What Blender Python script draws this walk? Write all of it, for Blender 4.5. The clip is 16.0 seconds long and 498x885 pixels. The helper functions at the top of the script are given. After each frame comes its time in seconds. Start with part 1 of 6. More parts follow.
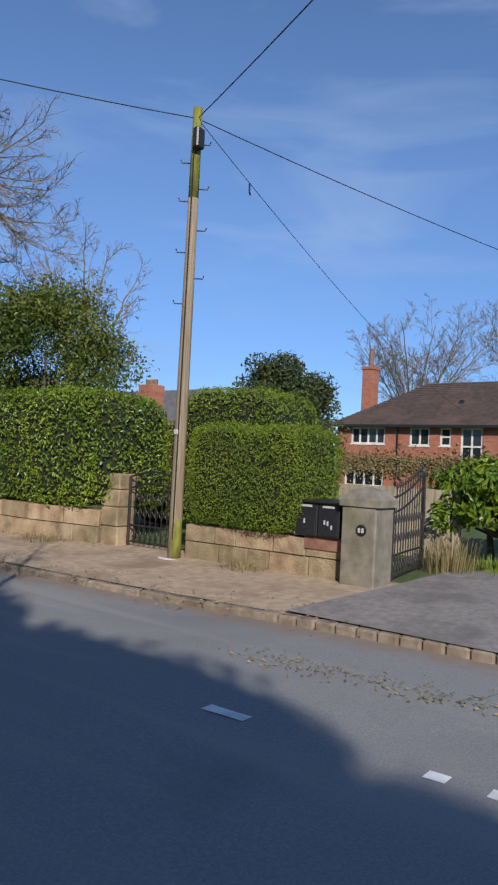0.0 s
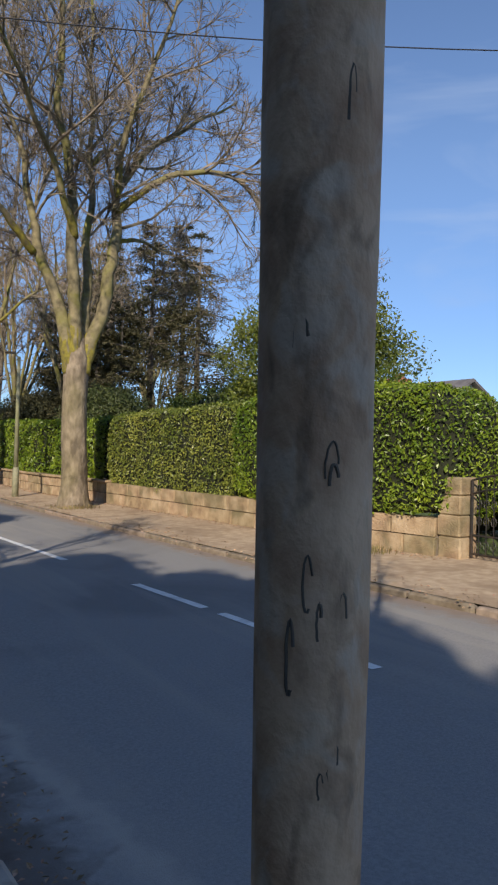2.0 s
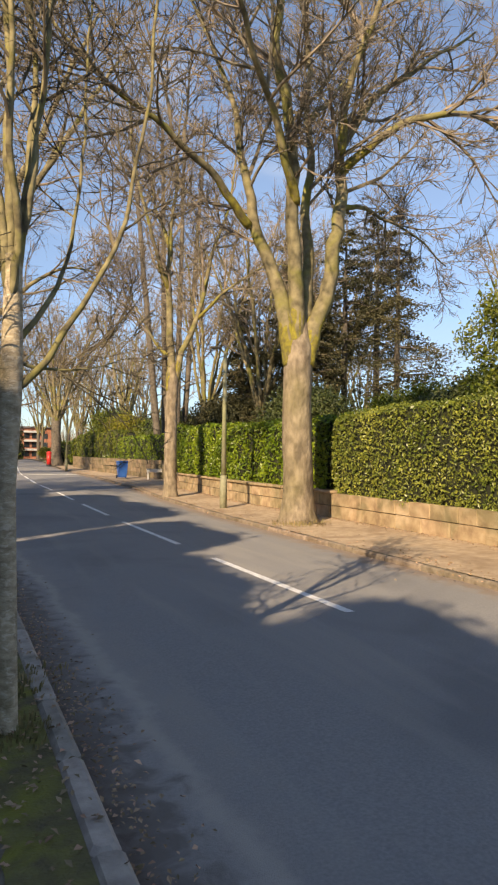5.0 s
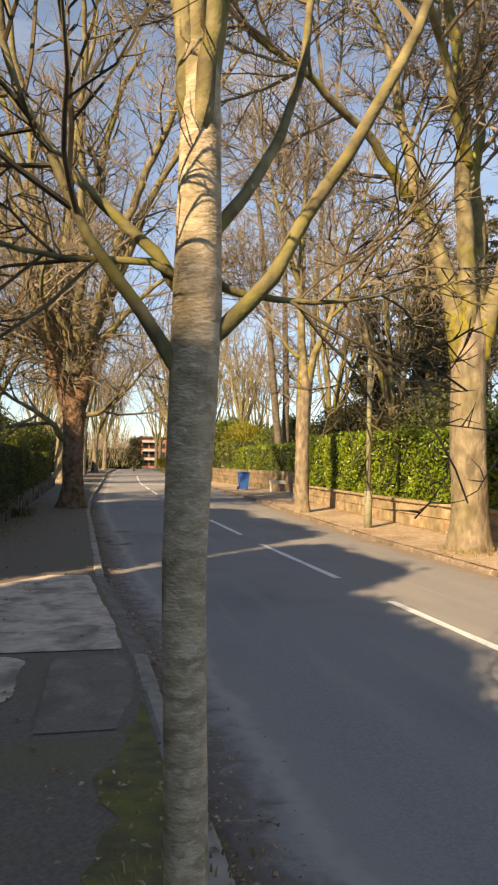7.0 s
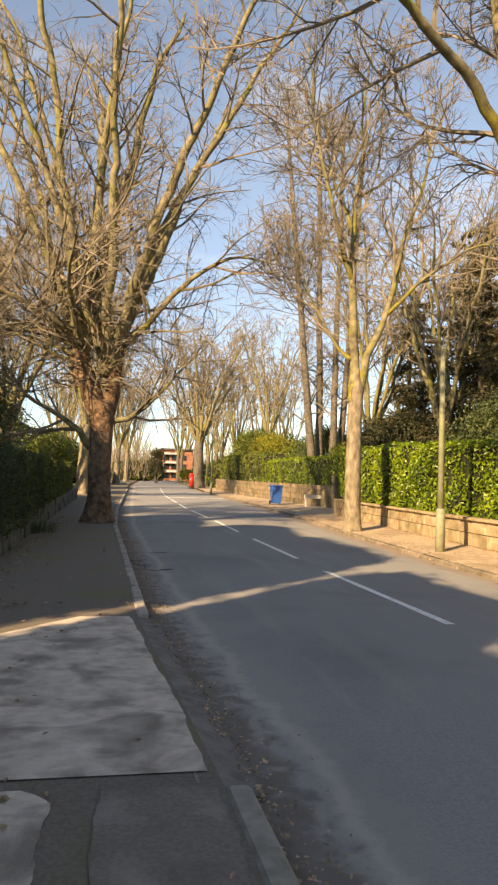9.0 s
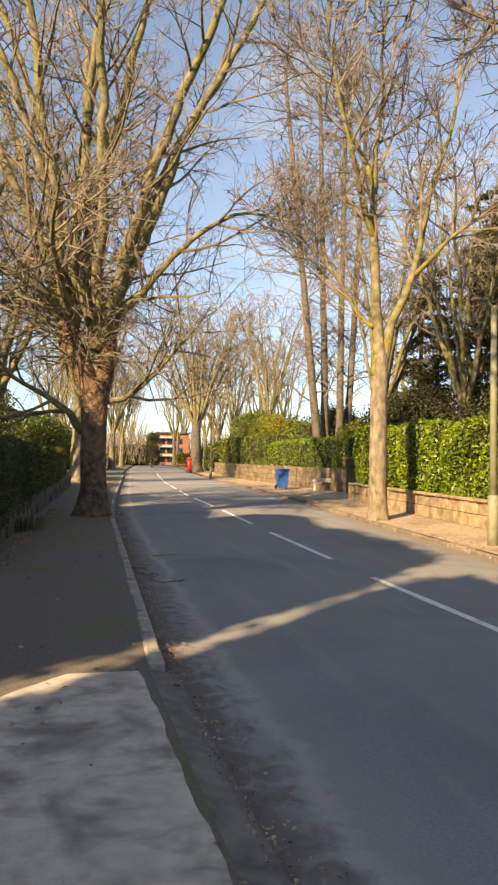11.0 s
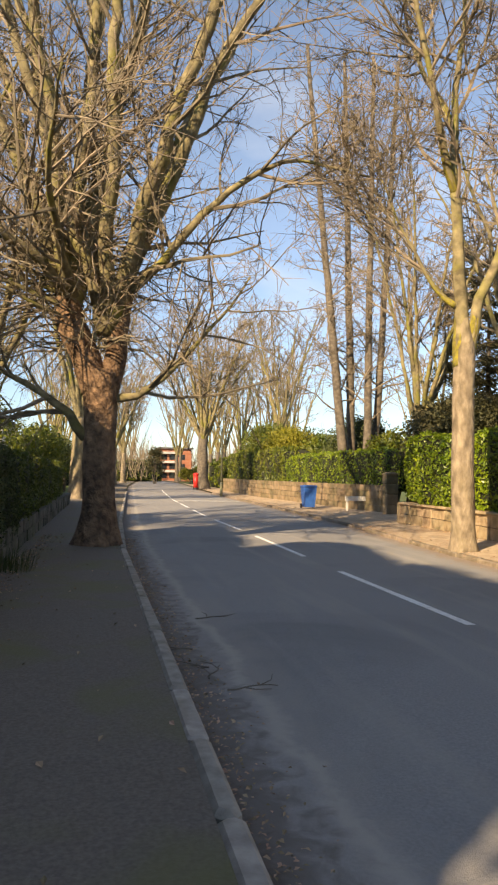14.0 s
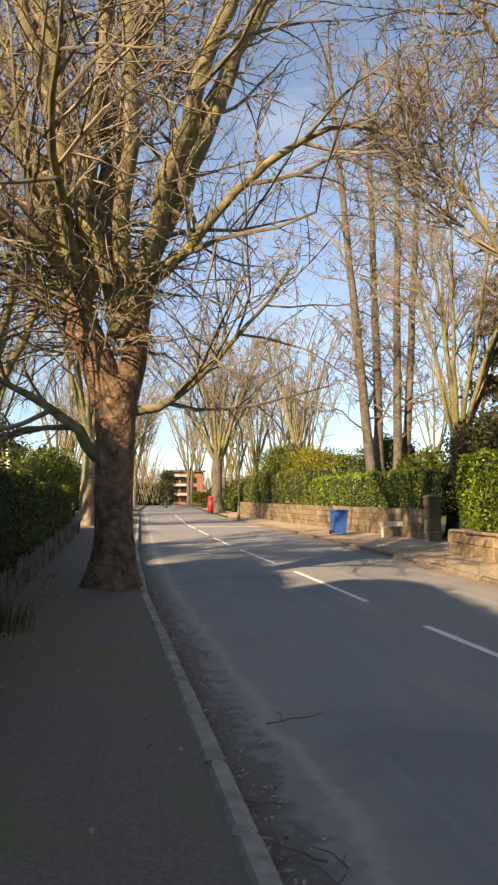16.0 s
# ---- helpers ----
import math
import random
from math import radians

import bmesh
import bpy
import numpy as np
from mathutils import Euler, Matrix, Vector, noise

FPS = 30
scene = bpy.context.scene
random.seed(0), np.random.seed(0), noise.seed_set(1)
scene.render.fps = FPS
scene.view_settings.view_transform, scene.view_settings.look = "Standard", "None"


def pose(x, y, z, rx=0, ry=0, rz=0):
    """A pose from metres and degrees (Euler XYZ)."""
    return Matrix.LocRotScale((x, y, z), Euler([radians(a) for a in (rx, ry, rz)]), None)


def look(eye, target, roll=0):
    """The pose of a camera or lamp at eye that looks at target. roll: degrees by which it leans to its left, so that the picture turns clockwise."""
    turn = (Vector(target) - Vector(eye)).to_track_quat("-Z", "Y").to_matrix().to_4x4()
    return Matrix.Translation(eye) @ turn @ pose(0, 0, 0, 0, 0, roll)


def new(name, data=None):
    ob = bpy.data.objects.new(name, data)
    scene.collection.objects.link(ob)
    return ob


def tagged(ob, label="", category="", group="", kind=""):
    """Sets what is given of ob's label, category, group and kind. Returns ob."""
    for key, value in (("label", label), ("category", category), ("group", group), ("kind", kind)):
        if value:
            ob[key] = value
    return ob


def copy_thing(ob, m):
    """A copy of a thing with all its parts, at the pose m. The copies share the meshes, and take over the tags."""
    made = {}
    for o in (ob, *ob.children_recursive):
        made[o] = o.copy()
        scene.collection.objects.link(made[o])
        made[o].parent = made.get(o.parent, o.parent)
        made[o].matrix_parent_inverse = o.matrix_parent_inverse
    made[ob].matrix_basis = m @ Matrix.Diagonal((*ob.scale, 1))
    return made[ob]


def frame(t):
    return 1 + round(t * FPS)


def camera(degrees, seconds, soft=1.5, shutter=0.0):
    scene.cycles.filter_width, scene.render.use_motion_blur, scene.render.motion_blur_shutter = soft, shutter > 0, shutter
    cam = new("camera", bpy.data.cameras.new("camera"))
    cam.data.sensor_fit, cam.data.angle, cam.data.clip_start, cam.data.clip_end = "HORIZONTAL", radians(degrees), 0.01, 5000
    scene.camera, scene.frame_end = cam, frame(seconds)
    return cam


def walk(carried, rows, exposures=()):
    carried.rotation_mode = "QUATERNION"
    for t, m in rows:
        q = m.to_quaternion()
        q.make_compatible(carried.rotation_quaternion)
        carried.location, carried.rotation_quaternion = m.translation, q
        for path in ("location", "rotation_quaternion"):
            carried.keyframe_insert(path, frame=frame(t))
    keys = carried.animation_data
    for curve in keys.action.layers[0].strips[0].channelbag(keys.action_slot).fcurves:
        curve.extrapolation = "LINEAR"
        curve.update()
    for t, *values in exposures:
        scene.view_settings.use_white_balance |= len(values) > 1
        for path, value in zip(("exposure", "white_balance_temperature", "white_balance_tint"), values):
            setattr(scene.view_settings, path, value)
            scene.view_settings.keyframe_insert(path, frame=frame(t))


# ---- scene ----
cam = camera(39.0, 16.0, 2.3)
PATH = [
    (0, (0.61, -0.096, 1.612), (2.194, 1.123, 1.677), 2.9),
    (0.5, (0.543, 0.455, 1.579), (2.115, 1.69, 1.631), 3.0),
    (1, (0.471, 0.951, 1.575), (1.962, 2.284, 1.62), 2.9),
    (1.5, (0.311, 1.544, 1.634), (1.641, 3.037, 1.676), 2.1),
    (2, (0.147, 2.109, 1.643), (1.292, 3.749, 1.674), 1.4),
    (2.5, (0.089, 2.688, 1.672), (1.044, 4.445, 1.686), 0.4),
    (3, (0.045, 3.207, 1.679), (0.913, 5.009, 1.688), 0.2),
    (5.5, (0.283, 6.331, 1.612), (0.956, 8.215, 1.656), 0.9),
    (6, (0.285, 6.889, 1.647), (0.882, 8.797, 1.699), 0.9),
    (6.5, (0.243, 7.446, 1.667), (0.758, 9.378, 1.722), 0.6),
    (7, (0.2, 8.052, 1.662), (0.624, 10.006, 1.72), 1.0),
    (7.5, (0.064, 8.663, 1.64), (0.43, 10.629, 1.698), 1.5),
    (8, (0.02, 9.179, 1.644), (0.355, 11.15, 1.71), 1.5),
    (8.5, (-0.064, 9.821, 1.614), (0.27, 11.791, 1.694), 1.5),
    (9, (-0.063, 10.413, 1.601), (0.306, 12.377, 1.696), 1.7),
    (11.5, (-0.108, 13.403, 1.657), (0.268, 15.367, 1.694), 0.4),
    (12, (-0.206, 14.117, 1.65), (0.137, 16.087, 1.689), 0.7),
    (12.5, (-0.228, 14.803, 1.608), (0.109, 16.773, 1.66), 0.5),
    (13, (-0.285, 15.441, 1.599), (0.053, 17.412, 1.666), 0.5),
    (13.5, (-0.256, 16.135, 1.568), (0.104, 18.101, 1.652), 0.5),
    (14, (-0.307, 16.861, 1.574), (0.078, 18.821, 1.666), 0.8),
    (14.5, (-0.312, 17.521, 1.55), (0.09, 19.478, 1.65), 1.2),
    (15, (-0.377, 18.169, 1.594), (0.019, 20.126, 1.709), 1.2),
    (15.5, (-0.438, 18.712, 1.615), (-0.058, 20.671, 1.749), 0.8),
    (16, (-0.431, 19.379, 1.637), (-0.074, 21.34, 1.792), 0.3),
]
walk(cam, [(t, look(eye, target, roll)) for t, eye, target, roll in PATH],
     [(0.0, 0.1, 6000, 12), (1.5, 0.15, 6300, 12), (2.5, 0.55, 7100, 13), (3.2, 0.7, 7700, 14), (5.5, 0.9, 9200, 15), (7.5, 1.15, 11200, 16), (9.0, 1.3, 11400, 15),
      (11.5, 1.25, 10600, 15), (16.0, 1.15, 9700, 14)])

# ---- world, sun ----
SUN_EL = 29.0
SUN_AZ = 226.0  # compass degrees from +Y, clockwise
world = bpy.data.worlds.new("sky_world")
scene.world = world
world.use_nodes = True
wn, wl = world.node_tree.nodes, world.node_tree.links
sky = wn.new("ShaderNodeTexSky")
sky.sky_type = "NISHITA"
sky.sun_disc = False
sky.sun_elevation, sky.sun_rotation = radians(SUN_EL), radians(SUN_AZ)
sky.air_density, sky.dust_density, sky.ozone_density = 0.9, 0.08, 2.2
wco = wn.new("ShaderNodeTexCoord")
wmap = wn.new("ShaderNodeMapping")
wmap.inputs["Scale"].default_value = (1.0, 1.6, 5.0)
wmap.inputs["Rotation"].default_value = (0.15, 0.25, 0.6)
wl.new(wco.outputs["Generated"], wmap.inputs["Vector"])
wno = wn.new("ShaderNodeTexNoise")
wno.inputs["Scale"].default_value, wno.inputs["Detail"].default_value = 2.2, 8.0
wno.inputs["Distortion"].default_value = 0.6
wl.new(wmap.outputs["Vector"], wno.inputs["Vector"])
wrmp = wn.new("ShaderNodeValToRGB")
wrmp.color_ramp.elements[0].position, wrmp.color_ramp.elements[1].position = 0.52, 0.86
wrmp.color_ramp.elements[0].color, wrmp.color_ramp.elements[1].color = (0, 0, 0, 1), (0.5, 0.5, 0.5, 1)
wl.new(wno.outputs["Fac"], wrmp.inputs["Fac"])
wmix = wn.new("ShaderNodeMix")
wmix.data_type = "RGBA"
wl.new(wrmp.outputs["Color"], wmix.inputs["Factor"])
wl.new(sky.outputs["Color"], wmix.inputs["A"])
wmix.inputs["B"].default_value = (4.4, 4.9, 5.6, 1)
tint = wn.new("ShaderNodeMix")
tint.data_type, tint.blend_type = "RGBA", "MULTIPLY"
tint.inputs["Factor"].default_value = 1.0
tint.inputs["B"].default_value = (0.91, 0.975, 1.06, 1)
wl.new(wmix.outputs["Result"], tint.inputs["A"])
# the air near the horizon, a little deeper in tone all round
wsep = wn.new("ShaderNodeSeparateXYZ")
wl.new(wco.outputs["Generated"], wsep.inputs["Vector"])
wlow = wn.new("ShaderNodeMapRange")
wlow.interpolation_type = "SMOOTHSTEP"
wlow.inputs["From Min"].default_value, wlow.inputs["From Max"].default_value = 0.0, 0.46
wl.new(wsep.outputs["Z"], wlow.inputs["Value"])
wair = wn.new("ShaderNodeMix")
wair.data_type = "RGBA"
wl.new(wlow.outputs["Result"], wair.inputs["Factor"])
wair.inputs["A"].default_value, wair.inputs["B"].default_value = (0.5, 0.6, 0.75, 1), (0.97, 0.98, 1, 1)
wdeep = wn.new("ShaderNodeMix")
wdeep.data_type, wdeep.blend_type = "RGBA", "MULTIPLY"
wdeep.inputs["Factor"].default_value = 1.0
wl.new(tint.outputs["Result"], wdeep.inputs["A"])
wl.new(wair.outputs["Result"], wdeep.inputs["B"])
wl.new(wdeep.outputs["Result"], wn["Background"].inputs["Color"])
wn["Background"].inputs["Strength"].default_value = 0.12

sun = new("sun", bpy.data.lights.new("sun", "SUN"))
sun.data.energy, sun.data.angle, sun.data.color = 4.3, radians(0.53), (1.0, 0.9, 0.74)
saz, sel = radians(SUN_AZ), radians(SUN_EL)
SUN_DIR = Vector((math.sin(saz) * math.cos(sel), math.cos(saz) * math.cos(sel), math.sin(sel)))
sun.matrix_world = look(SUN_DIR * 60, (0, 0, 0))


# ---- materials ----
def node_mat(name, colours, scale=4.0, detail=6.0, rough=0.8, bump=0.3, bump_scale=60.0, stain=None, stain_scale=0.5,
             stain_amount=0.5, metal=0.0, per_object=0.0, per_island=0.0, stretch=(1, 1, 1), spec=0.5, distort=0.0, translucent=0.0,
             bump_distance=0.01, streak=None, streak_stretch=(2.2, 0.22, 1), streak_amount=0.5):
    """A surface of two colours mixed by noise, with stains, relief and variation from piece to piece."""
    m = bpy.data.materials.new(name)
    m.use_nodes = True
    n, l = m.node_tree.nodes, m.node_tree.links
    bsdf = n["Principled BSDF"]
    geo = n.new("ShaderNodeNewGeometry")
    mapping = n.new("ShaderNodeMapping")
    mapping.inputs["Scale"].default_value = stretch
    l.new(geo.outputs["Position"], mapping.inputs["Vector"])

    def noise_node(sc, det, dist=0.0):
        t = n.new("ShaderNodeTexNoise")
        t.inputs["Scale"].default_value, t.inputs["Detail"].default_value, t.inputs["Distortion"].default_value = sc, det, dist
        l.new(mapping.outputs["Vector"], t.inputs["Vector"])
        return t

    base = noise_node(scale, detail, distort)
    ramp = n.new("ShaderNodeValToRGB")
    e = ramp.color_ramp.elements
    e[0].position, e[1].position = 0.32, 0.68
    e[0].color, e[1].color = (*colours[0], 1), (*colours[-1], 1)
    if len(colours) == 3:
        mid = e.new(0.5)
        mid.color = (*colours[1], 1)
    l.new(base.outputs["Fac"], ramp.inputs["Fac"])
    colour = ramp.outputs["Color"]
    if stain:
        st = noise_node(stain_scale, 5.0, 0.8)
        sr = n.new("ShaderNodeMapRange")
        sr.inputs["From Min"].default_value, sr.inputs["From Max"].default_value = 0.5, 0.68
        sr.inputs["To Max"].default_value = stain_amount
        l.new(st.outputs["Fac"], sr.inputs["Value"])
        mx = n.new("ShaderNodeMix")
        mx.data_type = "RGBA"
        l.new(sr.outputs["Result"], mx.inputs["Factor"])
        l.new(colour, mx.inputs["A"])
        mx.inputs["B"].default_value = (*stain, 1)
        colour = mx.outputs["Result"]
    if streak:
        m2 = n.new("ShaderNodeMapping")
        m2.inputs["Scale"].default_value = streak_stretch
        l.new(geo.outputs["Position"], m2.inputs["Vector"])
        s2 = n.new("ShaderNodeTexNoise")
        s2.inputs["Scale"].default_value, s2.inputs["Detail"].default_value, s2.inputs["Distortion"].default_value = 1.0, 7.0, 0.5
        l.new(m2.outputs["Vector"], s2.inputs["Vector"])
        r2 = n.new("ShaderNodeMapRange")
        r2.inputs["From Min"].default_value, r2.inputs["From Max"].default_value, r2.inputs["To Max"].default_value = 0.52, 0.7, streak_amount
        l.new(s2.outputs["Fac"], r2.inputs["Value"])
        x2 = n.new("ShaderNodeMix")
        x2.data_type = "RGBA"
        l.new(r2.outputs["Result"], x2.inputs["Factor"])
        l.new(colour, x2.inputs["A"])
        x2.inputs["B"].default_value = (*streak, 1)
        colour = x2.outputs["Result"]
    if per_object or per_island:
        hsv = n.new("ShaderNodeHueSaturation")
        l.new(colour, hsv.inputs["Color"])
        src = n.new("ShaderNodeObjectInfo").outputs["Random"] if per_object else geo.outputs["Random Per Island"]
        amount = per_object or per_island
        vr = n.new("ShaderNodeMapRange")
        vr.inputs["To Min"].default_value, vr.inputs["To Max"].default_value = 1 - amount, 1 + amount
        l.new(src, vr.inputs["Value"])
        l.new(vr.outputs["Result"], hsv.inputs["Value"])
        hr = n.new("ShaderNodeMapRange")
        hr.inputs["To Min"].default_value, hr.inputs["To Max"].default_value = 0.5 + 0.05 * amount, 0.5 - 0.05 * amount
        l.new(src, hr.inputs["Value"])
        l.new(hr.outputs["Result"], hsv.inputs["Hue"])
        colour = hsv.outputs["Color"]
    l.new(colour, bsdf.inputs["Base Color"])
    bsdf.inputs["Roughness"].default_value = rough
    bsdf.inputs["Metallic"].default_value = metal
    bsdf.inputs["Specular IOR Level"].default_value = spec
    if bump:
        b1 = noise_node(bump_scale, 4.0)
        bp = n.new("ShaderNodeBump")
        bp.inputs["Strength"].default_value, bp.inputs["Distance"].default_value = bump, bump_distance
        l.new(b1.outputs["Fac"], bp.inputs["Height"])
        l.new(bp.outputs["Normal"], bsdf.inputs["Normal"])
    if translucent:
        tr = n.new("ShaderNodeBsdfTranslucent")
        l.new(colour, tr.inputs["Color"])
        ms = n.new("ShaderNodeMixShader")
        ms.inputs["Fac"].default_value = translucent
        l.new(bsdf.outputs["BSDF"], ms.inputs[1])
        l.new(tr.outputs["BSDF"], ms.inputs[2])
        l.new(ms.outputs["Shader"], n["Material Output"].inputs["Surface"])
    return m


ASPHALT = node_mat("asphalt", [(0.215, 0.212, 0.212), (0.29, 0.284, 0.277)], 55, 4, 0.85, 0.5, 160, (0.155, 0.155, 0.16), 0.35, 0.6,
                   streak=(0.33, 0.31, 0.28), streak_amount=0.55)
# dirt along the kerbs and a pale worn line, by the distance from the kerb
an, al = ASPHALT.node_tree.nodes, ASPHALT.node_tree.links
base_in = an["Principled BSDF"].inputs["Base Color"]
geo_a = an.new("ShaderNodeNewGeometry")


def road_noise(scale, detail):
    t = an.new("ShaderNodeTexNoise")
    t.inputs["Scale"].default_value, t.inputs["Detail"].default_value, t.inputs["Distortion"].default_value = scale, detail, 0.7
    al.new(geo_a.outputs["Position"], t.inputs["Vector"])
    return t.outputs["Fac"]


def road_math(op, a, b):
    m = an.new("ShaderNodeMath")
    m.operation = op
    for i, x in enumerate((a, b)):
        if isinstance(x, (int, float)):
            m.inputs[i].default_value = x
        else:
            al.new(x, m.inputs[i])
    return m.outputs["Value"]


def road_layer(dist, lo, hi, amount, colour, noisy, weight):
    """Lays a colour over the road where the ragged distance lies between lo and hi."""
    old = base_in.links[0].from_socket
    d = road_math("ADD", dist, road_math("MULTIPLY", road_math("SUBTRACT", noisy, 0.5), weight))
    r = an.new("ShaderNodeMapRange")
    r.interpolation_type = "SMOOTHSTEP"
    r.inputs["From Min"].default_value, r.inputs["From Max"].default_value = lo, hi
    r.inputs["To Min"].default_value, r.inputs["To Max"].default_value = amount, 0.0
    al.new(d, r.inputs["Value"])
    x = an.new("ShaderNodeMix")
    x.data_type = "RGBA"
    al.new(r.outputs["Result"], x.inputs["Factor"])
    al.new(old, x.inputs["A"])
    x.inputs["B"].default_value = (*colour, 1)
    al.new(x.outputs["Result"], base_in)


near_d = an.new("ShaderNodeAttribute")
near_d.attribute_name = "near_kerb"
far_d = an.new("ShaderNodeAttribute")
far_d.attribute_name = "far_kerb"
road_layer(near_d.outputs["Fac"], 0.55, 1.05, 0.42, (0.325, 0.295, 0.26), road_noise(2.5, 7), 0.8)
off_line = road_math("ABSOLUTE", road_math("SUBTRACT", road_math("ADD", near_d.outputs["Fac"], road_math("MULTIPLY", road_noise(1.1, 6), -0.4)), 0.36), 0.0)
road_layer(off_line, 0.0, 0.12, 0.65, (0.41, 0.375, 0.33), road_noise(9, 8), 0.16)
road_layer(near_d.outputs["Fac"], 0.2, 0.5, 0.88, (0.14, 0.12, 0.105), road_noise(6, 9), 0.8)
road_layer(near_d.outputs["Fac"], 0.03, 0.2, 0.85, (0.1, 0.075, 0.06), road_noise(12, 8), 0.35)
road_layer(far_d.outputs["Fac"], 0.1, 0.6, 0.75, (0.26, 0.185, 0.13), road_noise(5, 9), 0.8)
GUTTER = node_mat("gutter_dirt", [(0.12, 0.108, 0.1), (0.21, 0.19, 0.172)], 9, 8, 0.95, 0.7, 70, (0.27, 0.25, 0.22), 1.6, 0.5)
WORN = node_mat("dusty_worn_asphalt", [(0.15, 0.128, 0.105), (0.215, 0.188, 0.158)], 40, 6, 0.9, 0.5, 120, (0.3, 0.265, 0.225), 2.2, 0.8, streak=(0.11, 0.1, 0.07), streak_stretch=(2.5, 2.5, 1), streak_amount=0.7)
PAVE_FAR = node_mat("sandy_pavement", [(0.35, 0.255, 0.17), (0.5, 0.39, 0.275)], 7, 8, 0.9, 0.5, 90, (0.2, 0.13, 0.08), 0.9, 0.6)
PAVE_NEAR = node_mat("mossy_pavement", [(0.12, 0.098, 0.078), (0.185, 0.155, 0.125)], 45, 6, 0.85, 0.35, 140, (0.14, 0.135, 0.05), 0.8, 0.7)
CONCRETE = node_mat("worn_concrete", [(0.47, 0.39, 0.32), (0.64, 0.545, 0.455)], 9, 9, 0.85, 0.6, 90, (0.17, 0.14, 0.115), 1.7, 0.85, streak=(0.2, 0.165, 0.135), streak_stretch=(3, 5, 1), streak_amount=0.75)
MOSS = node_mat("moss", [(0.1, 0.085, 0.045), (0.17, 0.16, 0.05)], 9, 9, 0.95, 1.0, 50, (0.2, 0.205, 0.02), 1.6, 0.95, streak=(0.08, 0.06, 0.045), streak_stretch=(3, 3, 3), streak_amount=0.7)
GRASS = node_mat("grass", [(0.04, 0.07, 0.012), (0.1, 0.14, 0.03)], 8, 8, 0.9, 0.8, 40, (0.12, 0.1, 0.045), 0.6, 0.4)
KERB = node_mat("kerb_stone", [(0.25, 0.22, 0.185), (0.39, 0.35, 0.3)], 9, 6, 0.85, 0.4, 60, (0.1, 0.1, 0.055), 1.5, 0.6, per_object=0.18)
KERB_WORN = node_mat("worn_dirty_kerb", [(0.17, 0.135, 0.1), (0.3, 0.24, 0.18)], 9, 8, 0.9, 0.5, 60, (0.14, 0.1, 0.065), 2.0, 0.7, per_object=0.2)
PAINT = node_mat("road_paint", [(0.78, 0.78, 0.76), (0.9, 0.9, 0.88)], 20, 6, 0.7, 0.3, 120, (0.4, 0.39, 0.37), 5.0, 0.4)
SANDSTONE = node_mat("sandstone", [(0.24, 0.165, 0.1), (0.36, 0.265, 0.16), (0.45, 0.35, 0.23)], 4, 8, 0.9, 0.6, 30,
                     (0.13, 0.12, 0.06), 1.5, 0.6, per_object=0.2, bump_distance=0.03)
MORTAR = node_mat("mortar", [(0.15, 0.12, 0.09), (0.24, 0.2, 0.15)], 12, 6, 0.95, 0.5, 60)
GREYSTONE = node_mat("weathered_grey_stone", [(0.16, 0.14, 0.11), (0.28, 0.25, 0.2)], 5, 8, 0.9, 0.6, 40, (0.12, 0.125, 0.05), 1.2, 0.5)
REDSTONE = node_mat("red_sandstone", [(0.19, 0.095, 0.065), (0.3, 0.165, 0.115)], 6, 8, 0.9, 0.5, 40, (0.14, 0.09, 0.06), 2, 0.4, per_object=0.12)
BARK = node_mat("beech_bark", [(0.13, 0.1, 0.07), (0.34, 0.275, 0.195)], 7, 9, 0.9, 1.0, 16, (0.17, 0.15, 0.06), 0.8, 0.45, streak=(0.1, 0.08, 0.055), streak_stretch=(7, 7, 2.5), streak_amount=0.6,
                stretch=(1, 1, 0.5), bump_distance=0.03)
LIMB = node_mat("mossy_limb_bark", [(0.1, 0.083, 0.048), (0.285, 0.24, 0.135)], 5, 8, 0.92, 0.8, 22, (0.19, 0.185, 0.03), 1.1, 0.85)
YOUNG_LIMB = node_mat("mossy_young_limb", [(0.07, 0.058, 0.035), (0.3, 0.26, 0.14)], 11, 9, 0.92, 0.8, 60, (0.2, 0.19, 0.04), 6.0, 0.7, bump_distance=0.006)
YOUNG_TWIG = node_mat("dark_young_twig", [(0.05, 0.04, 0.03), (0.17, 0.14, 0.085)], 6, 4, 0.9, 0.0, per_island=0.3)
TREE_MOSS = node_mat("tree_moss", [(0.12, 0.1, 0.03), (0.3, 0.26, 0.035)], 9, 9, 0.95, 1.0, 60, (0.15, 0.12, 0.07), 5.0, 0.6)
TWIG = node_mat("twig", [(0.12, 0.097, 0.073), (0.3, 0.243, 0.17)], 3, 4, 0.9, 0.0, per_island=0.25)
PLANE_BARK = node_mat("rugged_bark", [(0.06, 0.034, 0.022), (0.27, 0.165, 0.1)], 6, 9, 0.95, 1.0, 12, (0.3, 0.185, 0.115), 1.3, 0.5,
                      bump_distance=0.08, streak=(0.045, 0.03, 0.02), streak_stretch=(6, 6, 3), streak_amount=0.75)
YOUNG_BARK = node_mat("young_pale_bark", [(0.26, 0.205, 0.135), (0.52, 0.43, 0.3)], 14, 9, 0.85, 0.8, 60, (0.6, 0.53, 0.42), 22.0, 0.75,
                      stretch=(1, 1, 2.2), bump_distance=0.008, streak=(0.13, 0.11, 0.05), streak_stretch=(9, 9, 7), streak_amount=0.75)
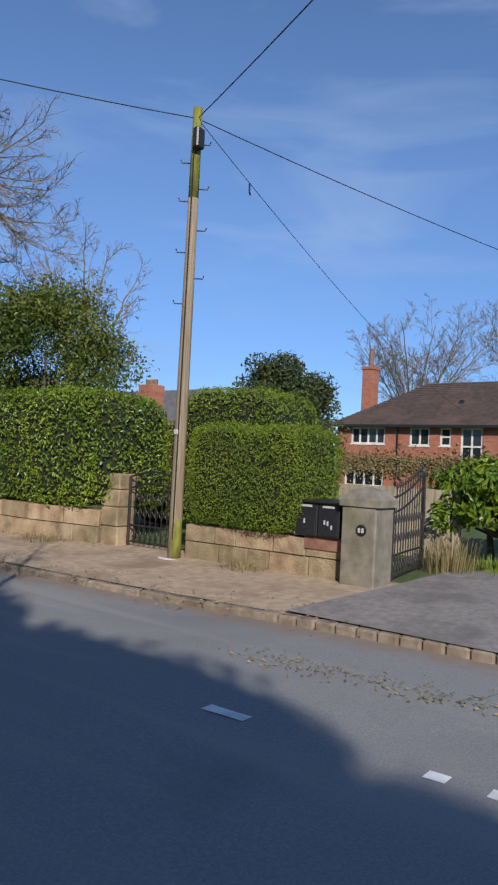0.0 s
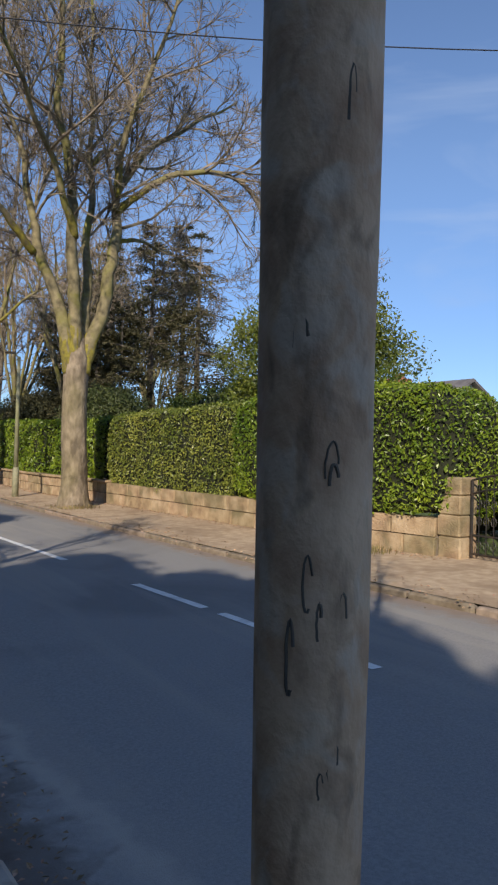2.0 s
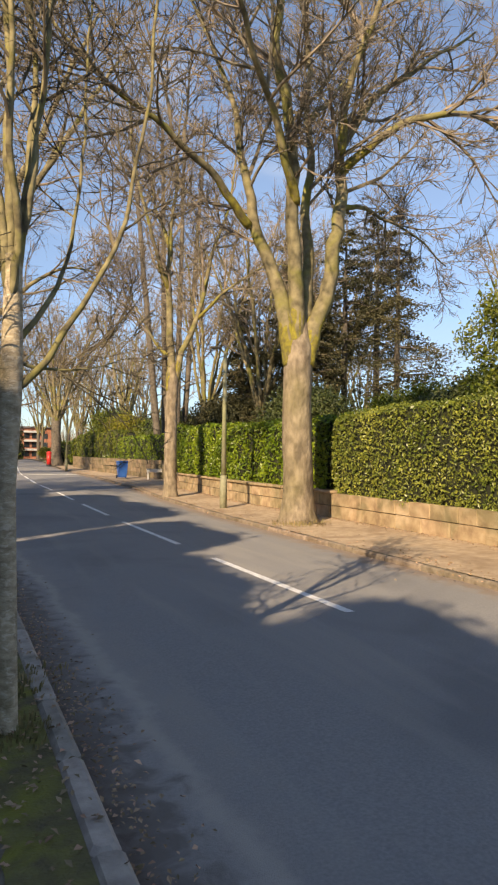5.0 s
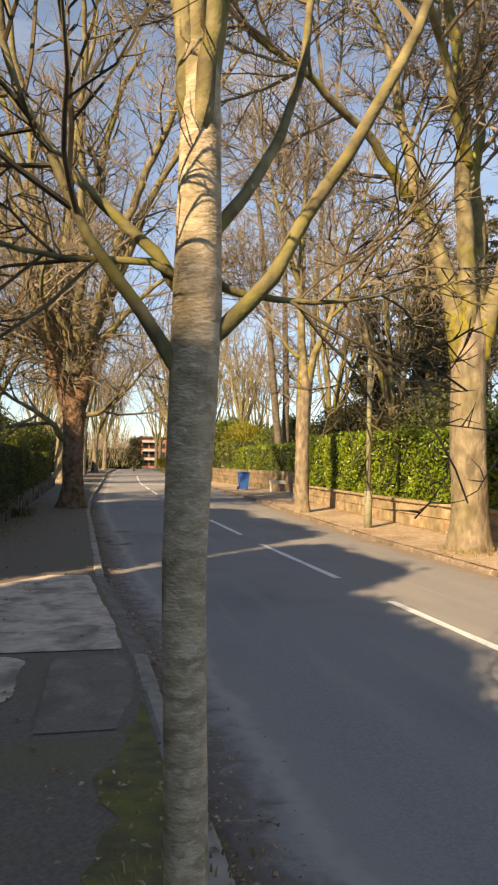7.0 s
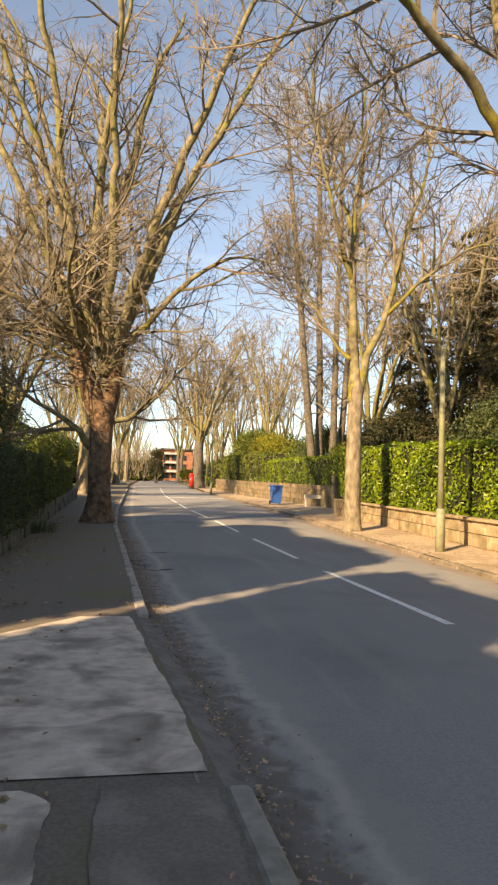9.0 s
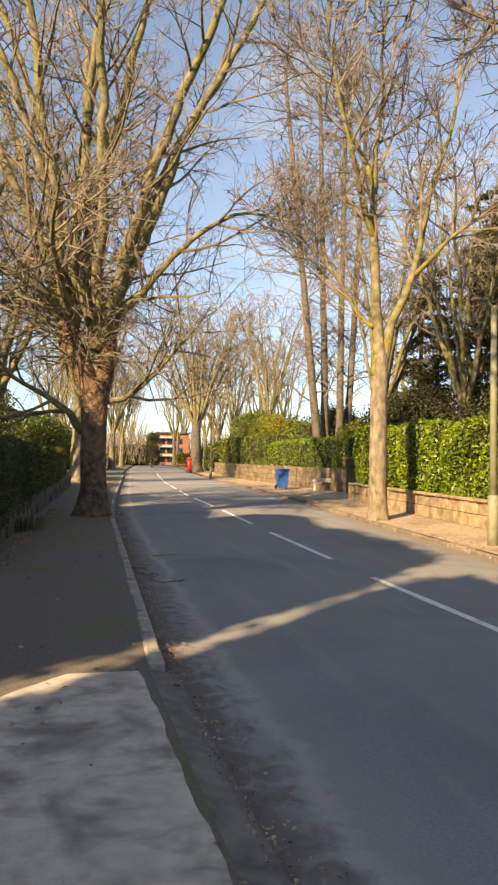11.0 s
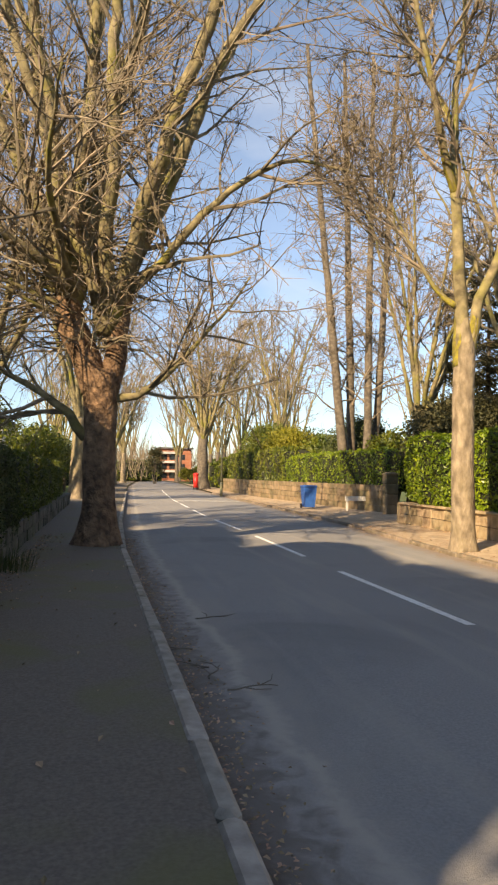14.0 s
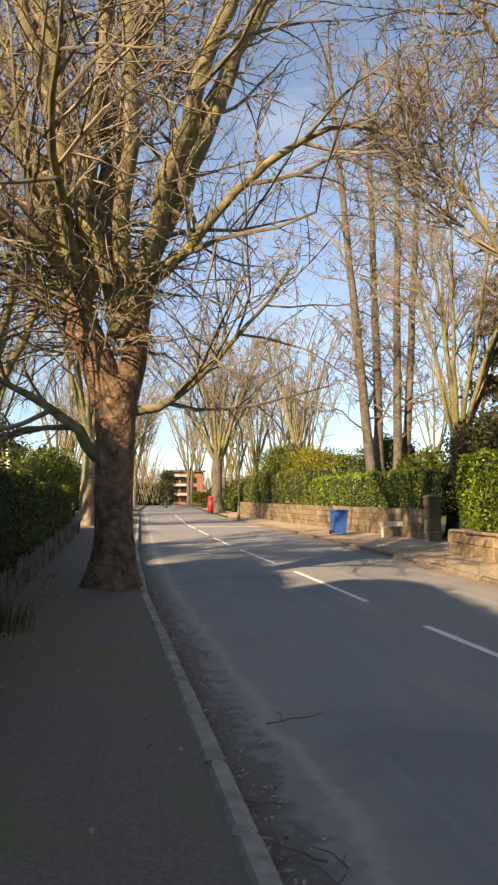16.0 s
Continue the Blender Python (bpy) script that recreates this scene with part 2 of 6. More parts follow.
SMOOTH_BARK = node_mat("smooth_brown_bark", [(0.45, 0.265, 0.15), (0.7, 0.475, 0.3)], 16, 9, 0.8, 0.6, 60, (0.62, 0.54, 0.43), 18.0, 0.55,
                       stretch=(1, 1, 0.8), bump_distance=0.006, streak=(0.17, 0.105, 0.06), streak_stretch=(26, 26, 14), streak_amount=0.7)
DARK_BARK = node_mat("dark_bark", [(0.075, 0.062, 0.05), (0.165, 0.138, 0.108)], 6, 6, 0.92, 0.6, 25)
POLE_WOOD = node_mat("weathered_pole_wood", [(0.2, 0.15, 0.095), (0.34, 0.275, 0.19)], 10, 8, 0.85, 0.5, 40, (0.17, 0.17, 0.04), 0.6, 0.6,
                     stretch=(3, 3, 0.15))
POLE_MOSS = node_mat("mossy_pole_wood", [(0.13, 0.135, 0.02), (0.26, 0.25, 0.05)], 12, 8, 0.95, 0.6, 40, stretch=(2, 2, 0.4))
LAUREL = node_mat("laurel_leaf", [(0.08, 0.145, 0.01), (0.2, 0.275, 0.022)], 0.7, 3, 0.38, 0, per_island=0.35, translucent=0.18)
HOLLY = node_mat("holly_leaf", [(0.08, 0.12, 0.016), (0.23, 0.255, 0.05)], 0.8, 3, 0.35, 0, per_island=0.45, translucent=0.12)
CYPRESS = node_mat("cypress_leaf", [(0.105, 0.17, 0.009), (0.21, 0.275, 0.016)], 0.9, 4, 0.6, 0, per_island=0.3, translucent=0.2)
YEW = node_mat("yew_leaf", [(0.03, 0.05, 0.013), (0.08, 0.1, 0.026)], 0.8, 3, 0.55, 0, per_island=0.4, translucent=0.12)
GOLDEN = node_mat("golden_leaf", [(0.16, 0.17, 0.018), (0.28, 0.26, 0.03)], 0.6, 3, 0.5, 0, per_island=0.35, translucent=0.25)
OAKLEAF = node_mat("evergreen_oak_leaf", [(0.055, 0.09, 0.01), (0.15, 0.17, 0.02)], 0.5, 3, 0.45, 0, per_island=0.4, translucent=0.15)
CEDAR = node_mat("cedar_needle", [(0.045, 0.05, 0.02), (0.12, 0.105, 0.045)], 0.4, 3, 0.7, 0, per_island=0.35, translucent=0.1)
# near-black colour that stands for shade inside hedges and in unlit rooms
SHADE_CORE = node_mat("shaded_inside", [(0.008, 0.011, 0.004), (0.022, 0.026, 0.01)], 9, 6, 0.95, 0.9, 30)
DRYLEAF = node_mat("dry_leaf", [(0.2, 0.12, 0.065), (0.45, 0.32, 0.2)], 3, 3, 0.8, 0, per_island=0.5)
DRYGRASS = node_mat("dry_grass", [(0.16, 0.14, 0.05), (0.34, 0.27, 0.13)], 3, 3, 0.8, 0, per_island=0.4, translucent=0.2)
IRON = node_mat("black_iron", [(0.012, 0.012, 0.013), (0.03, 0.028, 0.027)], 20, 5, 0.5, 0.3, 90, (0.08, 0.045, 0.025), 4, 0.4)
BLACKBOX = node_mat("black_powder_coat", [(0.014, 0.015, 0.018), (0.028, 0.029, 0.033)], 30, 4, 0.4, 0.1, 200)
GREYLABEL = node_mat("pale_label", [(0.4, 0.4, 0.4), (0.55, 0.55, 0.55)], 30, 3, 0.5, 0)
CABLE = node_mat("black_cable", [(0.01, 0.01, 0.012), (0.02, 0.02, 0.024)], 10, 2, 0.6, 0)
BLUE = node_mat("blue_plastic", [(0.012, 0.085, 0.32), (0.02, 0.12, 0.42)], 5, 4, 0.45, 0.1, 80, (0.02, 0.06, 0.2), 3, 0.3)
WHITEPAINT = node_mat("white_paint", [(0.62, 0.6, 0.55), (0.78, 0.76, 0.72)], 6, 6, 0.6, 0.2, 60, (0.4, 0.38, 0.3), 3, 0.3)
REDPAINT = node_mat("red_paint", [(0.5, 0.02, 0.02), (0.62, 0.035, 0.03)], 5, 4, 0.4, 0.1, 60)
GREENPAINT = node_mat("grey_green_paint", [(0.2, 0.2, 0.13), (0.3, 0.29, 0.19)], 8, 6, 0.7, 0.3, 60, (0.16, 0.17, 0.05), 2, 0.5)
ROOF = node_mat("brown_roof_tile", [(0.05, 0.034, 0.028), (0.085, 0.06, 0.05)], 3, 8, 0.9, 0.6, 8, (0.16, 0.1, 0.07), 0.5, 0.4, per_object=0.12)
SLATE = node_mat("grey_slate", [(0.1, 0.095, 0.1), (0.17, 0.16, 0.16)], 3, 8, 0.8, 0.5, 8)
RENDERWALL = node_mat("white_render", [(0.6, 0.58, 0.54), (0.74, 0.72, 0.68)], 3, 6, 0.9, 0.3, 40, (0.5, 0.46, 0.4), 0.7, 0.4)
FENCEWOOD = node_mat("fence_wood", [(0.28, 0.23, 0.16), (0.42, 0.36, 0.27)], 8, 6, 0.85, 0.4, 50, stretch=(2, 2, 0.3), per_object=0.12)


def brick_mat(name, c1, c2, mortar):
    m = bpy.data.materials.new(name)
    m.use_nodes = True
    n, l = m.node_tree.nodes, m.node_tree.links
    tc = n.new("ShaderNodeTexCoord")
    mp = n.new("ShaderNodeMapping")
    mp.inputs["Rotation"].default_value = (0, radians(90), radians(90))
    l.new(tc.outputs["Object"], mp.inputs["Vector"])
    br = n.new("ShaderNodeTexBrick")
    br.inputs["Color1"].default_value, br.inputs["Color2"].default_value, br.inputs["Mortar"].default_value = (*c1, 1), (*c2, 1), (*mortar, 1)
    br.inputs["Scale"].default_value = 1.0
    br.inputs["Brick Width"].default_value, br.inputs["Row Height"].default_value, br.inputs["Mortar Size"].default_value = 0.225, 0.075, 0.009
    l.new(mp.outputs["Vector"], br.inputs["Vector"])
    l.new(br.outputs["Color"], n["Principled BSDF"].inputs["Base Color"])
    bp = n.new("ShaderNodeBump")
    bp.inputs["Strength"].default_value, bp.inputs["Distance"].default_value, bp.invert = 0.5, 0.01, True
    l.new(br.outputs["Fac"], bp.inputs["Height"])
    l.new(bp.outputs["Normal"], n["Principled BSDF"].inputs["Normal"])
    n["Principled BSDF"].inputs["Roughness"].default_value = 0.9
    return m


BRICK = brick_mat("red_brick", (0.3, 0.085, 0.045), (0.42, 0.15, 0.085), (0.3, 0.2, 0.15))
GLASS = bpy.data.materials.new("window_glass")
GLASS.use_nodes = True
gb = GLASS.node_tree.nodes["Principled BSDF"]
gb.inputs["Base Color"].default_value, gb.inputs["Roughness"].default_value = (0.02, 0.024, 0.03, 1), 0.05
gb.inputs["Specular IOR Level"].default_value = 0.8


# ---- mesh helpers ----
class Mesher:
    """Gathers the faces of one mesh."""

    def __init__(self):
        self.v, self.f, self.n = [], [], 0

    def add(self, verts, faces):
        verts = np.asarray(verts, float).reshape(-1, 3)
        self.v.append(verts)
        n = self.n
        self.f.extend([tuple(i + n for i in f) for f in faces])
        self.n += len(verts)
        return self

    def box(self, x0, x1, y0, y1, z0, z1, bevel=0.0):
        b = min(bevel, abs(x1 - x0) * 0.3, abs(y1 - y0) * 0.3, abs(z1 - z0) * 0.3)
        if b <= 0:
            v = [(x, y, z) for z in (z0, z1) for y in (y0, y1) for x in (x0, x1)]
            return self.add(v, [(0, 2, 3, 1), (4, 5, 7, 6), (0, 1, 5, 4), (2, 6, 7, 3), (0, 4, 6, 2), (1, 3, 7, 5)])
        v, f = [], []
        for z, s in ((z0, b), (z0 + b, 0), (z1 - b, 0), (z1, b)):
            v += [(x0 + s + b, y0 + s, z), (x1 - s - b, y0 + s, z), (x1 - s, y0 + s + b, z), (x1 - s, y1 - s - b, z),
                  (x1 - s - b, y1 - s, z), (x0 + s + b, y1 - s, z), (x0 + s, y1 - s - b, z), (x0 + s, y0 + s + b, z)]
        for r in range(3):
            for i in range(8):
                f.append((r * 8 + i, r * 8 + (i + 1) % 8, r * 8 + 8 + (i + 1) % 8, r * 8 + 8 + i))
        f += [tuple(range(7, -1, -1)), tuple(range(24, 32))]
        return self.add(v, f)

    def tube(self, pts, radii, sides=6, cap=True, wob=None):
        pts = np.asarray(pts, float)
        k = len(pts)
        radii = np.broadcast_to(np.asarray(radii, float), (k,))
        tang = np.gradient(pts, axis=0)
        tang /= np.linalg.norm(tang, axis=1)[:, None] + 1e-9
        ref = np.array([1.0, 0, 0]) if abs(tang[0][0]) < 0.8 else np.array([0, 1.0, 0])
        a = np.cross(tang, ref)
        a /= np.linalg.norm(a, axis=1)[:, None] + 1e-9
        b = np.cross(tang, a)
        th = np.arange(sides) * 2 * np.pi / sides
        r = radii[:, None] * np.ones(sides)
        if wob is not None:
            r = r * wob(pts, th)
        ring = pts[:, None, :] + r[..., None] * (np.cos(th)[None, :, None] * a[:, None, :] + np.sin(th)[None, :, None] * b[:, None, :])
        f = [(i * sides + j, i * sides + (j + 1) % sides, (i + 1) * sides + (j + 1) % sides, (i + 1) * sides + j)
             for i in range(k - 1) for j in range(sides)]
        if cap:
            f += [tuple(range(sides - 1, -1, -1)), tuple(range((k - 1) * sides, k * sides))]
        return self.add(ring.reshape(-1, 3), f)

    def make(self, name, mat, parent=None, label="", smooth=False, kind=""):
        me = bpy.data.meshes.new(name)
        verts = np.concatenate(self.v) if self.v else np.zeros((0, 3))
        root = parent
        while root is not None and root.type != "EMPTY":
            root = root.parent
        if root is not None:
            verts = verts - np.array(root.location)
        me.from_pydata(verts.tolist(), [], self.f)
        me.materials.append(mat)
        if smooth:
            me.shade_smooth()
        me.update()
        ob = new(name, me)
        if parent is not None:
            ob.parent = parent
        return tagged(ob, label, kind=kind)


def thing(name, at, label, category, group=""):
    e = new(name)
    e.location = at
    e.empty_display_size = 0.2
    return tagged(e, label, category, group)


RNG = np.random.default_rng(7)


def lumps(p, freq, seed=0):
    """A smooth, uneven field between about -1 and 1 over the points p."""
    g = np.random.default_rng(seed)
    out = np.zeros(len(p))
    for i in range(9):
        d = g.normal(size=3)
        d /= np.linalg.norm(d)
        out += np.sin(p @ d * freq * (0.6 + 0.25 * i) + g.uniform(0, 6.28)) / (1 + 0.25 * i)
    return out / 3.2


def leaf_quads(m, pts, normals, size, spread=0.8, seed=1, narrow=0.5):
    """Adds a folded leaf at every point, facing roughly along its normal."""
    g = np.random.default_rng(seed)
    k = len(pts)
    nrm = normals + g.normal(size=(k, 3)) * spread
    nrm /= np.linalg.norm(nrm, axis=1)[:, None] + 1e-9
    t = np.cross(nrm, g.normal(size=(k, 3)))
    t /= np.linalg.norm(t, axis=1)[:, None] + 1e-9
    s = np.cross(nrm, t)
    L = size * g.uniform(0.6, 1.3, (k, 1))
    W = L * narrow * g.uniform(0.8, 1.2, (k, 1))
    v = np.stack([pts - t * L * 0.5, pts + s * W * 0.5 + nrm * W * 0.25, pts + t * L * 0.5, pts - s * W * 0.5 + nrm * W * 0.25], axis=1)
    n0 = m.n
    m.v.append(v.reshape(-1, 3))
    idx = (np.arange(k * 4).reshape(-1, 4) + n0)
    m.f.extend(map(tuple, idx.tolist()))
    m.n += k * 4


def super_box(d, half, power):
    """Points in directions d pushed on to a box with rounded edges; and their normals."""
    r = (np.abs(d) ** power).sum(1) ** (-1.0 / power)
    p = d * r[:, None]
    nrm = np.sign(p) * np.abs(p) ** (power - 1) / half
    nrm /= np.linalg.norm(nrm, axis=1)[:, None] + 1e-9
    return p * half, nrm


def cube_dirs(count, half, g):
    """Random points over the faces of a cube, as dense on the scaled box all over."""
    a = np.array([half[1] * half[2], half[0] * half[2], half[0] * half[1]])
    ax = g.choice(3, size=count, p=a / a.sum())
    p = g.uniform(-1, 1, (count, 3))
    p[np.arange(count), ax] = g.choice([-1.0, 1.0], size=count)
    return p


def hedge(label, x0, x1, y0, y1, z0, z1, leaf, size, per_m2, seed, power=9.0, lump=0.06, lump_freq=4.0, slope=0.0, skew=0.0, narrow=0.5,
          group="", spread=0.8, taper=0.0):
    """A clipped hedge: a near-black shell for its inner shade and a skin of leaves. slope: rise of its top, skew: shift
    in x, per metre along y; taper: narrowing of its foot.
    """
    half = np.array([(x1 - x0) / 2, (y1 - y0) / 2, (z1 - z0) / 2])
    mid = np.array([(x0 + x1) / 2, (y0 + y1) / 2, (z0 + z1) / 2])
    top = thing("hedge", (mid[0], mid[1], z0), label, "hedge", group)
    g = np.random.default_rng(seed)

    def warp(p):
        q = p + mid
        q[:, 2] += slope * p[:, 1] * np.clip((q[:, 2] - z0) / (z1 - z0), 0, 1)
        q[:, 0] += skew * p[:, 1]
        foot = taper * np.clip((z0 + 0.45 * (z1 - z0) - q[:, 2]) / (0.45 * (z1 - z0)), 0, 1) ** 1.6
        q[:, :2] -= p[:, :2] * foot[:, None]
        return q

    # inner shell, near-black to stand for the shade behind the leaves
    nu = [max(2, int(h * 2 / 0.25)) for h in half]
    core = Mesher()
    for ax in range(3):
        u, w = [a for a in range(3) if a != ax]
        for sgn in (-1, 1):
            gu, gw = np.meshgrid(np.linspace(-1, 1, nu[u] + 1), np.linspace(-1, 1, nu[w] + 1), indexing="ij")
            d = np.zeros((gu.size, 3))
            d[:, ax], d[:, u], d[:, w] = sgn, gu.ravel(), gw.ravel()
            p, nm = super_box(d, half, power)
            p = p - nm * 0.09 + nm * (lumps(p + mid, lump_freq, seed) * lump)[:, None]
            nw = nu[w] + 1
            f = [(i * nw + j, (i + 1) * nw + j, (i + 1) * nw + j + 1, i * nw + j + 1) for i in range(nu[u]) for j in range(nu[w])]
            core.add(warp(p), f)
    core.make("inside", SHADE_CORE, top, "near-black shell for the shade inside the hedge")
    area = 8 * (half[0] * half[1] + half[1] * half[2] + half[0] * half[2])
    d = cube_dirs(int(area * per_m2), half, g)
    d = d[~((d[:, 2] == -1))]
    p, nm = super_box(d, half, power)
    p = p + nm * (lumps(p + mid, lump_freq, seed) * lump)[:, None] + nm * g.normal(0, 0.028, (len(p), 1)) - nm * 0.02
    fol = Mesher()
    leaf_quads(fol, warp(p), nm, size, spread, seed + 1, narrow)
    fol.make("foliage", leaf, top, kind="stuff")
    return top


def bush(name, label, category, at, radii, leaf, size, clumps, per_clump, seed, stem=DARK_BARK, clump=0.38, stems=3, spread=0.9, narrow=0.5,
         group="", low=-0.5):
    """A shrub or evergreen crown: stems, and many clumps of leaves with gaps between."""
    top = thing(name, at, label, category, group)
    g = np.random.default_rng(seed)
    at, radii = np.array(at, float), np.array(radii, float)
    mid = at + np.array([0, 0, radii[2] * 0.95])
    fol, wood = Mesher(), Mesher()
    dirs = g.normal(size=(clumps, 3))
    dirs /= np.linalg.norm(dirs, axis=1)[:, None]
    dirs[:, 2] = np.where(dirs[:, 2] < low, -dirs[:, 2], dirs[:, 2])
    rr = g.uniform(0.5, 1.0, (clumps, 1)) ** 0.6
    lobe = 1 + 0.2 * lumps(dirs, 2.6, seed + 9)[:, None]
    cs = mid + dirs * rr * lobe * radii * (1 - clump * 0.6)
    mean = radii.mean()
    for c in cs:
        k = int(per_clump * g.uniform(0.6, 1.4))
        dd = g.normal(size=(k, 3))
        dd /= np.linalg.norm(dd, axis=1)[:, None]
        rad = clump * mean * g.uniform(0.6, 1.15)
        p = c + dd * rad * g.uniform(0.55, 1.05, (k, 1)) * np.array([1, 1, 0.75])
        p[:, 2] = np.maximum(p[:, 2], at[2] + 0.05)
        leaf_quads(fol, p, dd, size, spread, int(g.integers(1e6)), narrow)
    for i in range(stems):
        a = g.uniform(0, 6.28)
        foot = at + np.array([math.cos(a), math.sin(a), 0]) * radii[0] * 0.12
        tip = mid + np.array([math.cos(a) * radii[0], math.sin(a) * radii[1], radii[2] * 0.4]) * 0.55
        wood.tube([foot - (0, 0, 0.1), foot * 0.6 + tip * 0.4 + (0, 0, 0.2), tip], [0.035 * mean + 0.03, 0.02 * mean + 0.02, 0.015], 6)
    for c in cs[:: max(1, clumps // 40)]:
        wood.tube([mid - (0, 0, radii[2] * 0.5), (mid + c) / 2 - (0, 0, 0.1 * mean), c], [0.018 * mean + 0.012, 0.012, 0.006], 4)
    wood.make("wood", stem, top, "dark woody stems", kind="stuff")
    fol.make("foliage", leaf, top, kind="stuff")
    return top


def unit(v):
    v = np.asarray(v, float)
    return v / (np.linalg.norm(v) + 1e-9)


class Tree:
    """A bare tree: trunk, limbs given or grown, and branches down to twigs."""

    def __init__(self, name, at, label, seed, bark=BARK, limb=LIMB, twig=TWIG, twig_r=0.008, category="tree", group=""):
        self.top = thing(name, at, label, category, group)
        self.g = np.random.default_rng(seed)
        self.trunk, self.limbs, self.twigs = Mesher(), [], Mesher()
        self.mats, self.at, self.twig_r, self.seed = (bark, limb, twig), np.array(at, float), twig_r, seed
        self.kink = (0.12, 2.0)

    def path(self, p, d, length, k, wob, up):
        pts, d = [np.array(p, float)], unit(d)
        for i in range(k):
            d = unit(d + self.g.normal(0, wob, 3) + np.array([0, 0, up]))
            pts.append(pts[-1] + d * length / k)
        return np.array(pts)

    def bole(self, pts, radii, sides=18, rough=0.05, flare=0.5):
        """A trunk through pts (from the base), with a flared, uneven foot."""
        pts, radii = np.asarray(pts, float) + self.at, np.asarray(radii, float)
        s = np.r_[0, np.cumsum(np.linalg.norm(np.diff(pts, axis=0), axis=1))]
        q = np.linspace(0, s[-1], max(12, int(s[-1] / 0.12)))
        fine = np.stack([np.interp(q, s, pts[:, i]) for i in range(3)], 1)
        fine[:, 0] += lumps(fine * [0, 0, 1], 1.6, self.seed) * radii[0] * 0.12
        fine[:, 1] += lumps(fine * [0, 0, 1], 1.7, self.seed + 5) * radii[0] * 0.12
        r = np.interp(q, s, radii)
        seed = self.seed

        def wob(pp, th):
            out = np.ones((len(pp), len(th)))
            for j, t in enumerate(th):
                ring = np.stack([np.full(len(pp), math.cos(t)), np.full(len(pp), math.sin(t)), pp[:, 2] * 0.9], 1)
                out[:, j] += rough * lumps(ring, 3.0, seed + 2) + rough * 0.6 * lumps(ring * [1, 1, 2.2], 7.0, seed + 3)
                h = np.clip((q) / (radii[0] * 2.6), 0, 1)
                out[:, j] += flare * (1 - h) ** 2.2 * (0.75 + 0.35 * math.cos(t * 4 + seed) + 0.2 * math.cos(t * 7 + 1))
            return out

        self.trunk.tube(fine, r, sides, wob=wob)
        return fine[-1], r[-1]

    def limb(self, pts, radii, sides=9):
        """A given limb through points relative to the base; returns its fine points and radii."""
        pts = np.asarray(pts, float) + self.at
        s = np.r_[0, np.cumsum(np.linalg.norm(np.diff(pts, axis=0), axis=1))]
        q = np.linspace(0, s[-1], max(6, int(s[-1] / min(0.3, 0.6 / self.kink[1]))))
        fine = np.stack([np.interp(q, s, pts[:, i]) for i in range(3)], 1)
        ker = np.array([0.25, 0.5, 0.25])
        for _ in range(3):
            inner = fine.copy()
            inner[1:-1] = fine[:-2] * ker[0] + fine[1:-1] * ker[1] + fine[2:] * ker[2]
            fine = inner
        r = np.interp(q, s, np.linspace(radii[0], radii[1], len(pts)) if len(radii) == 2 else radii)
        fine[1:] += self.g.normal(0, 0.25, (len(fine) - 1, 3)) * r[1:, None] * 0.5
        if self.kink[0]:
            ease = np.clip((q - q[0]) / (0.15 * s[-1]), 0, 1)
            for ax in range(3):
                fine[:, ax] += self.kink[0] * ease * lumps(fine, self.kink[1], self.seed + 11 * ax + len(self.limbs))
        self.limbs.append(Mesher().tube(fine, r, sides))
        return fine, r

    def shoots(self, fine, r, n, length, level, start=0.3, out=0.9, up=0.08, droop=0.0):
        """Side branches along a limb, and theirs in turn, down to twigs."""
        g = self.g
        k = len(fine)
        for i in range(n):
            f = start + (1 - start) * (i + g.uniform(0, 1)) / n
            j = min(k - 2, int(f * (k - 1)))
            p = fine[j] + (fine[j + 1] - fine[j]) * g.uniform(0, 1)
            d0 = unit(fine[j + 1] - fine[j])
            side = unit(np.cross(d0, g.normal(size=3)))
            d = unit(d0 * g.uniform(0.5, 1.0) + side * out * g.uniform(0.6, 1.2))
            L = length * g.uniform(0.6, 1.25) * (1.15 - 0.55 * f)
            if level == 0:
                pts = self.path(p, d, L, 2, 0.32, up * 0.6 - droop)
                self.twigs.tube(pts, np.linspace(self.twig_r, self.twig_r * 0.35, 3), 3, cap=False)
                continue
            seg = 6 if level >= 2 else 4
            pts = self.path(p, d, L, seg, 0.13 if level >= 2 else 0.16, up - droop * 0.6)
            rb = min(r[j] * 0.6, 0.009 * L * (1.5 if level >= 2 else 1.2) + self.twig_r)
            rad = np.linspace(rb, max(self.twig_r, rb * 0.25), seg + 1)
            self.twigs.tube(pts, rad, 5 if level >= 2 else 3, cap=False)
            self.shoots(pts, rad, self.counts[level - 1], L * 0.52, level - 1, 0.15, out, up, droop)

    def cushion(self, fine, rad, length):
        """A ragged cushion of moss round the lowest stretch of a limb."""
        s = np.r_[0, np.cumsum(np.linalg.norm(np.diff(fine, axis=0), axis=1))]
        q = np.linspace(0.05, length, 16)
        pts = np.stack([np.interp(q, s, fine[:, i]) for i in range(3)], 1)
        r = np.interp(q, s, rad) * (1.1 - 0.25 * (q / length) ** 2)
        seed = self.seed + len(self.limbs)

        def ragged_skin(pp, th):
            return np.stack([1 + 0.16 * lumps(np.stack([np.full(len(pp), 2 * math.cos(a)), np.full(len(pp), 2 * math.sin(a)), pp[:, 2] * 2.5], 1), 2.4, seed) for a in th], 1)

        Mesher().tube(pts, r, 12, wob=ragged_skin).make("moss", TREE_MOSS, self.top, "yellow green moss in the fork", smooth=True)

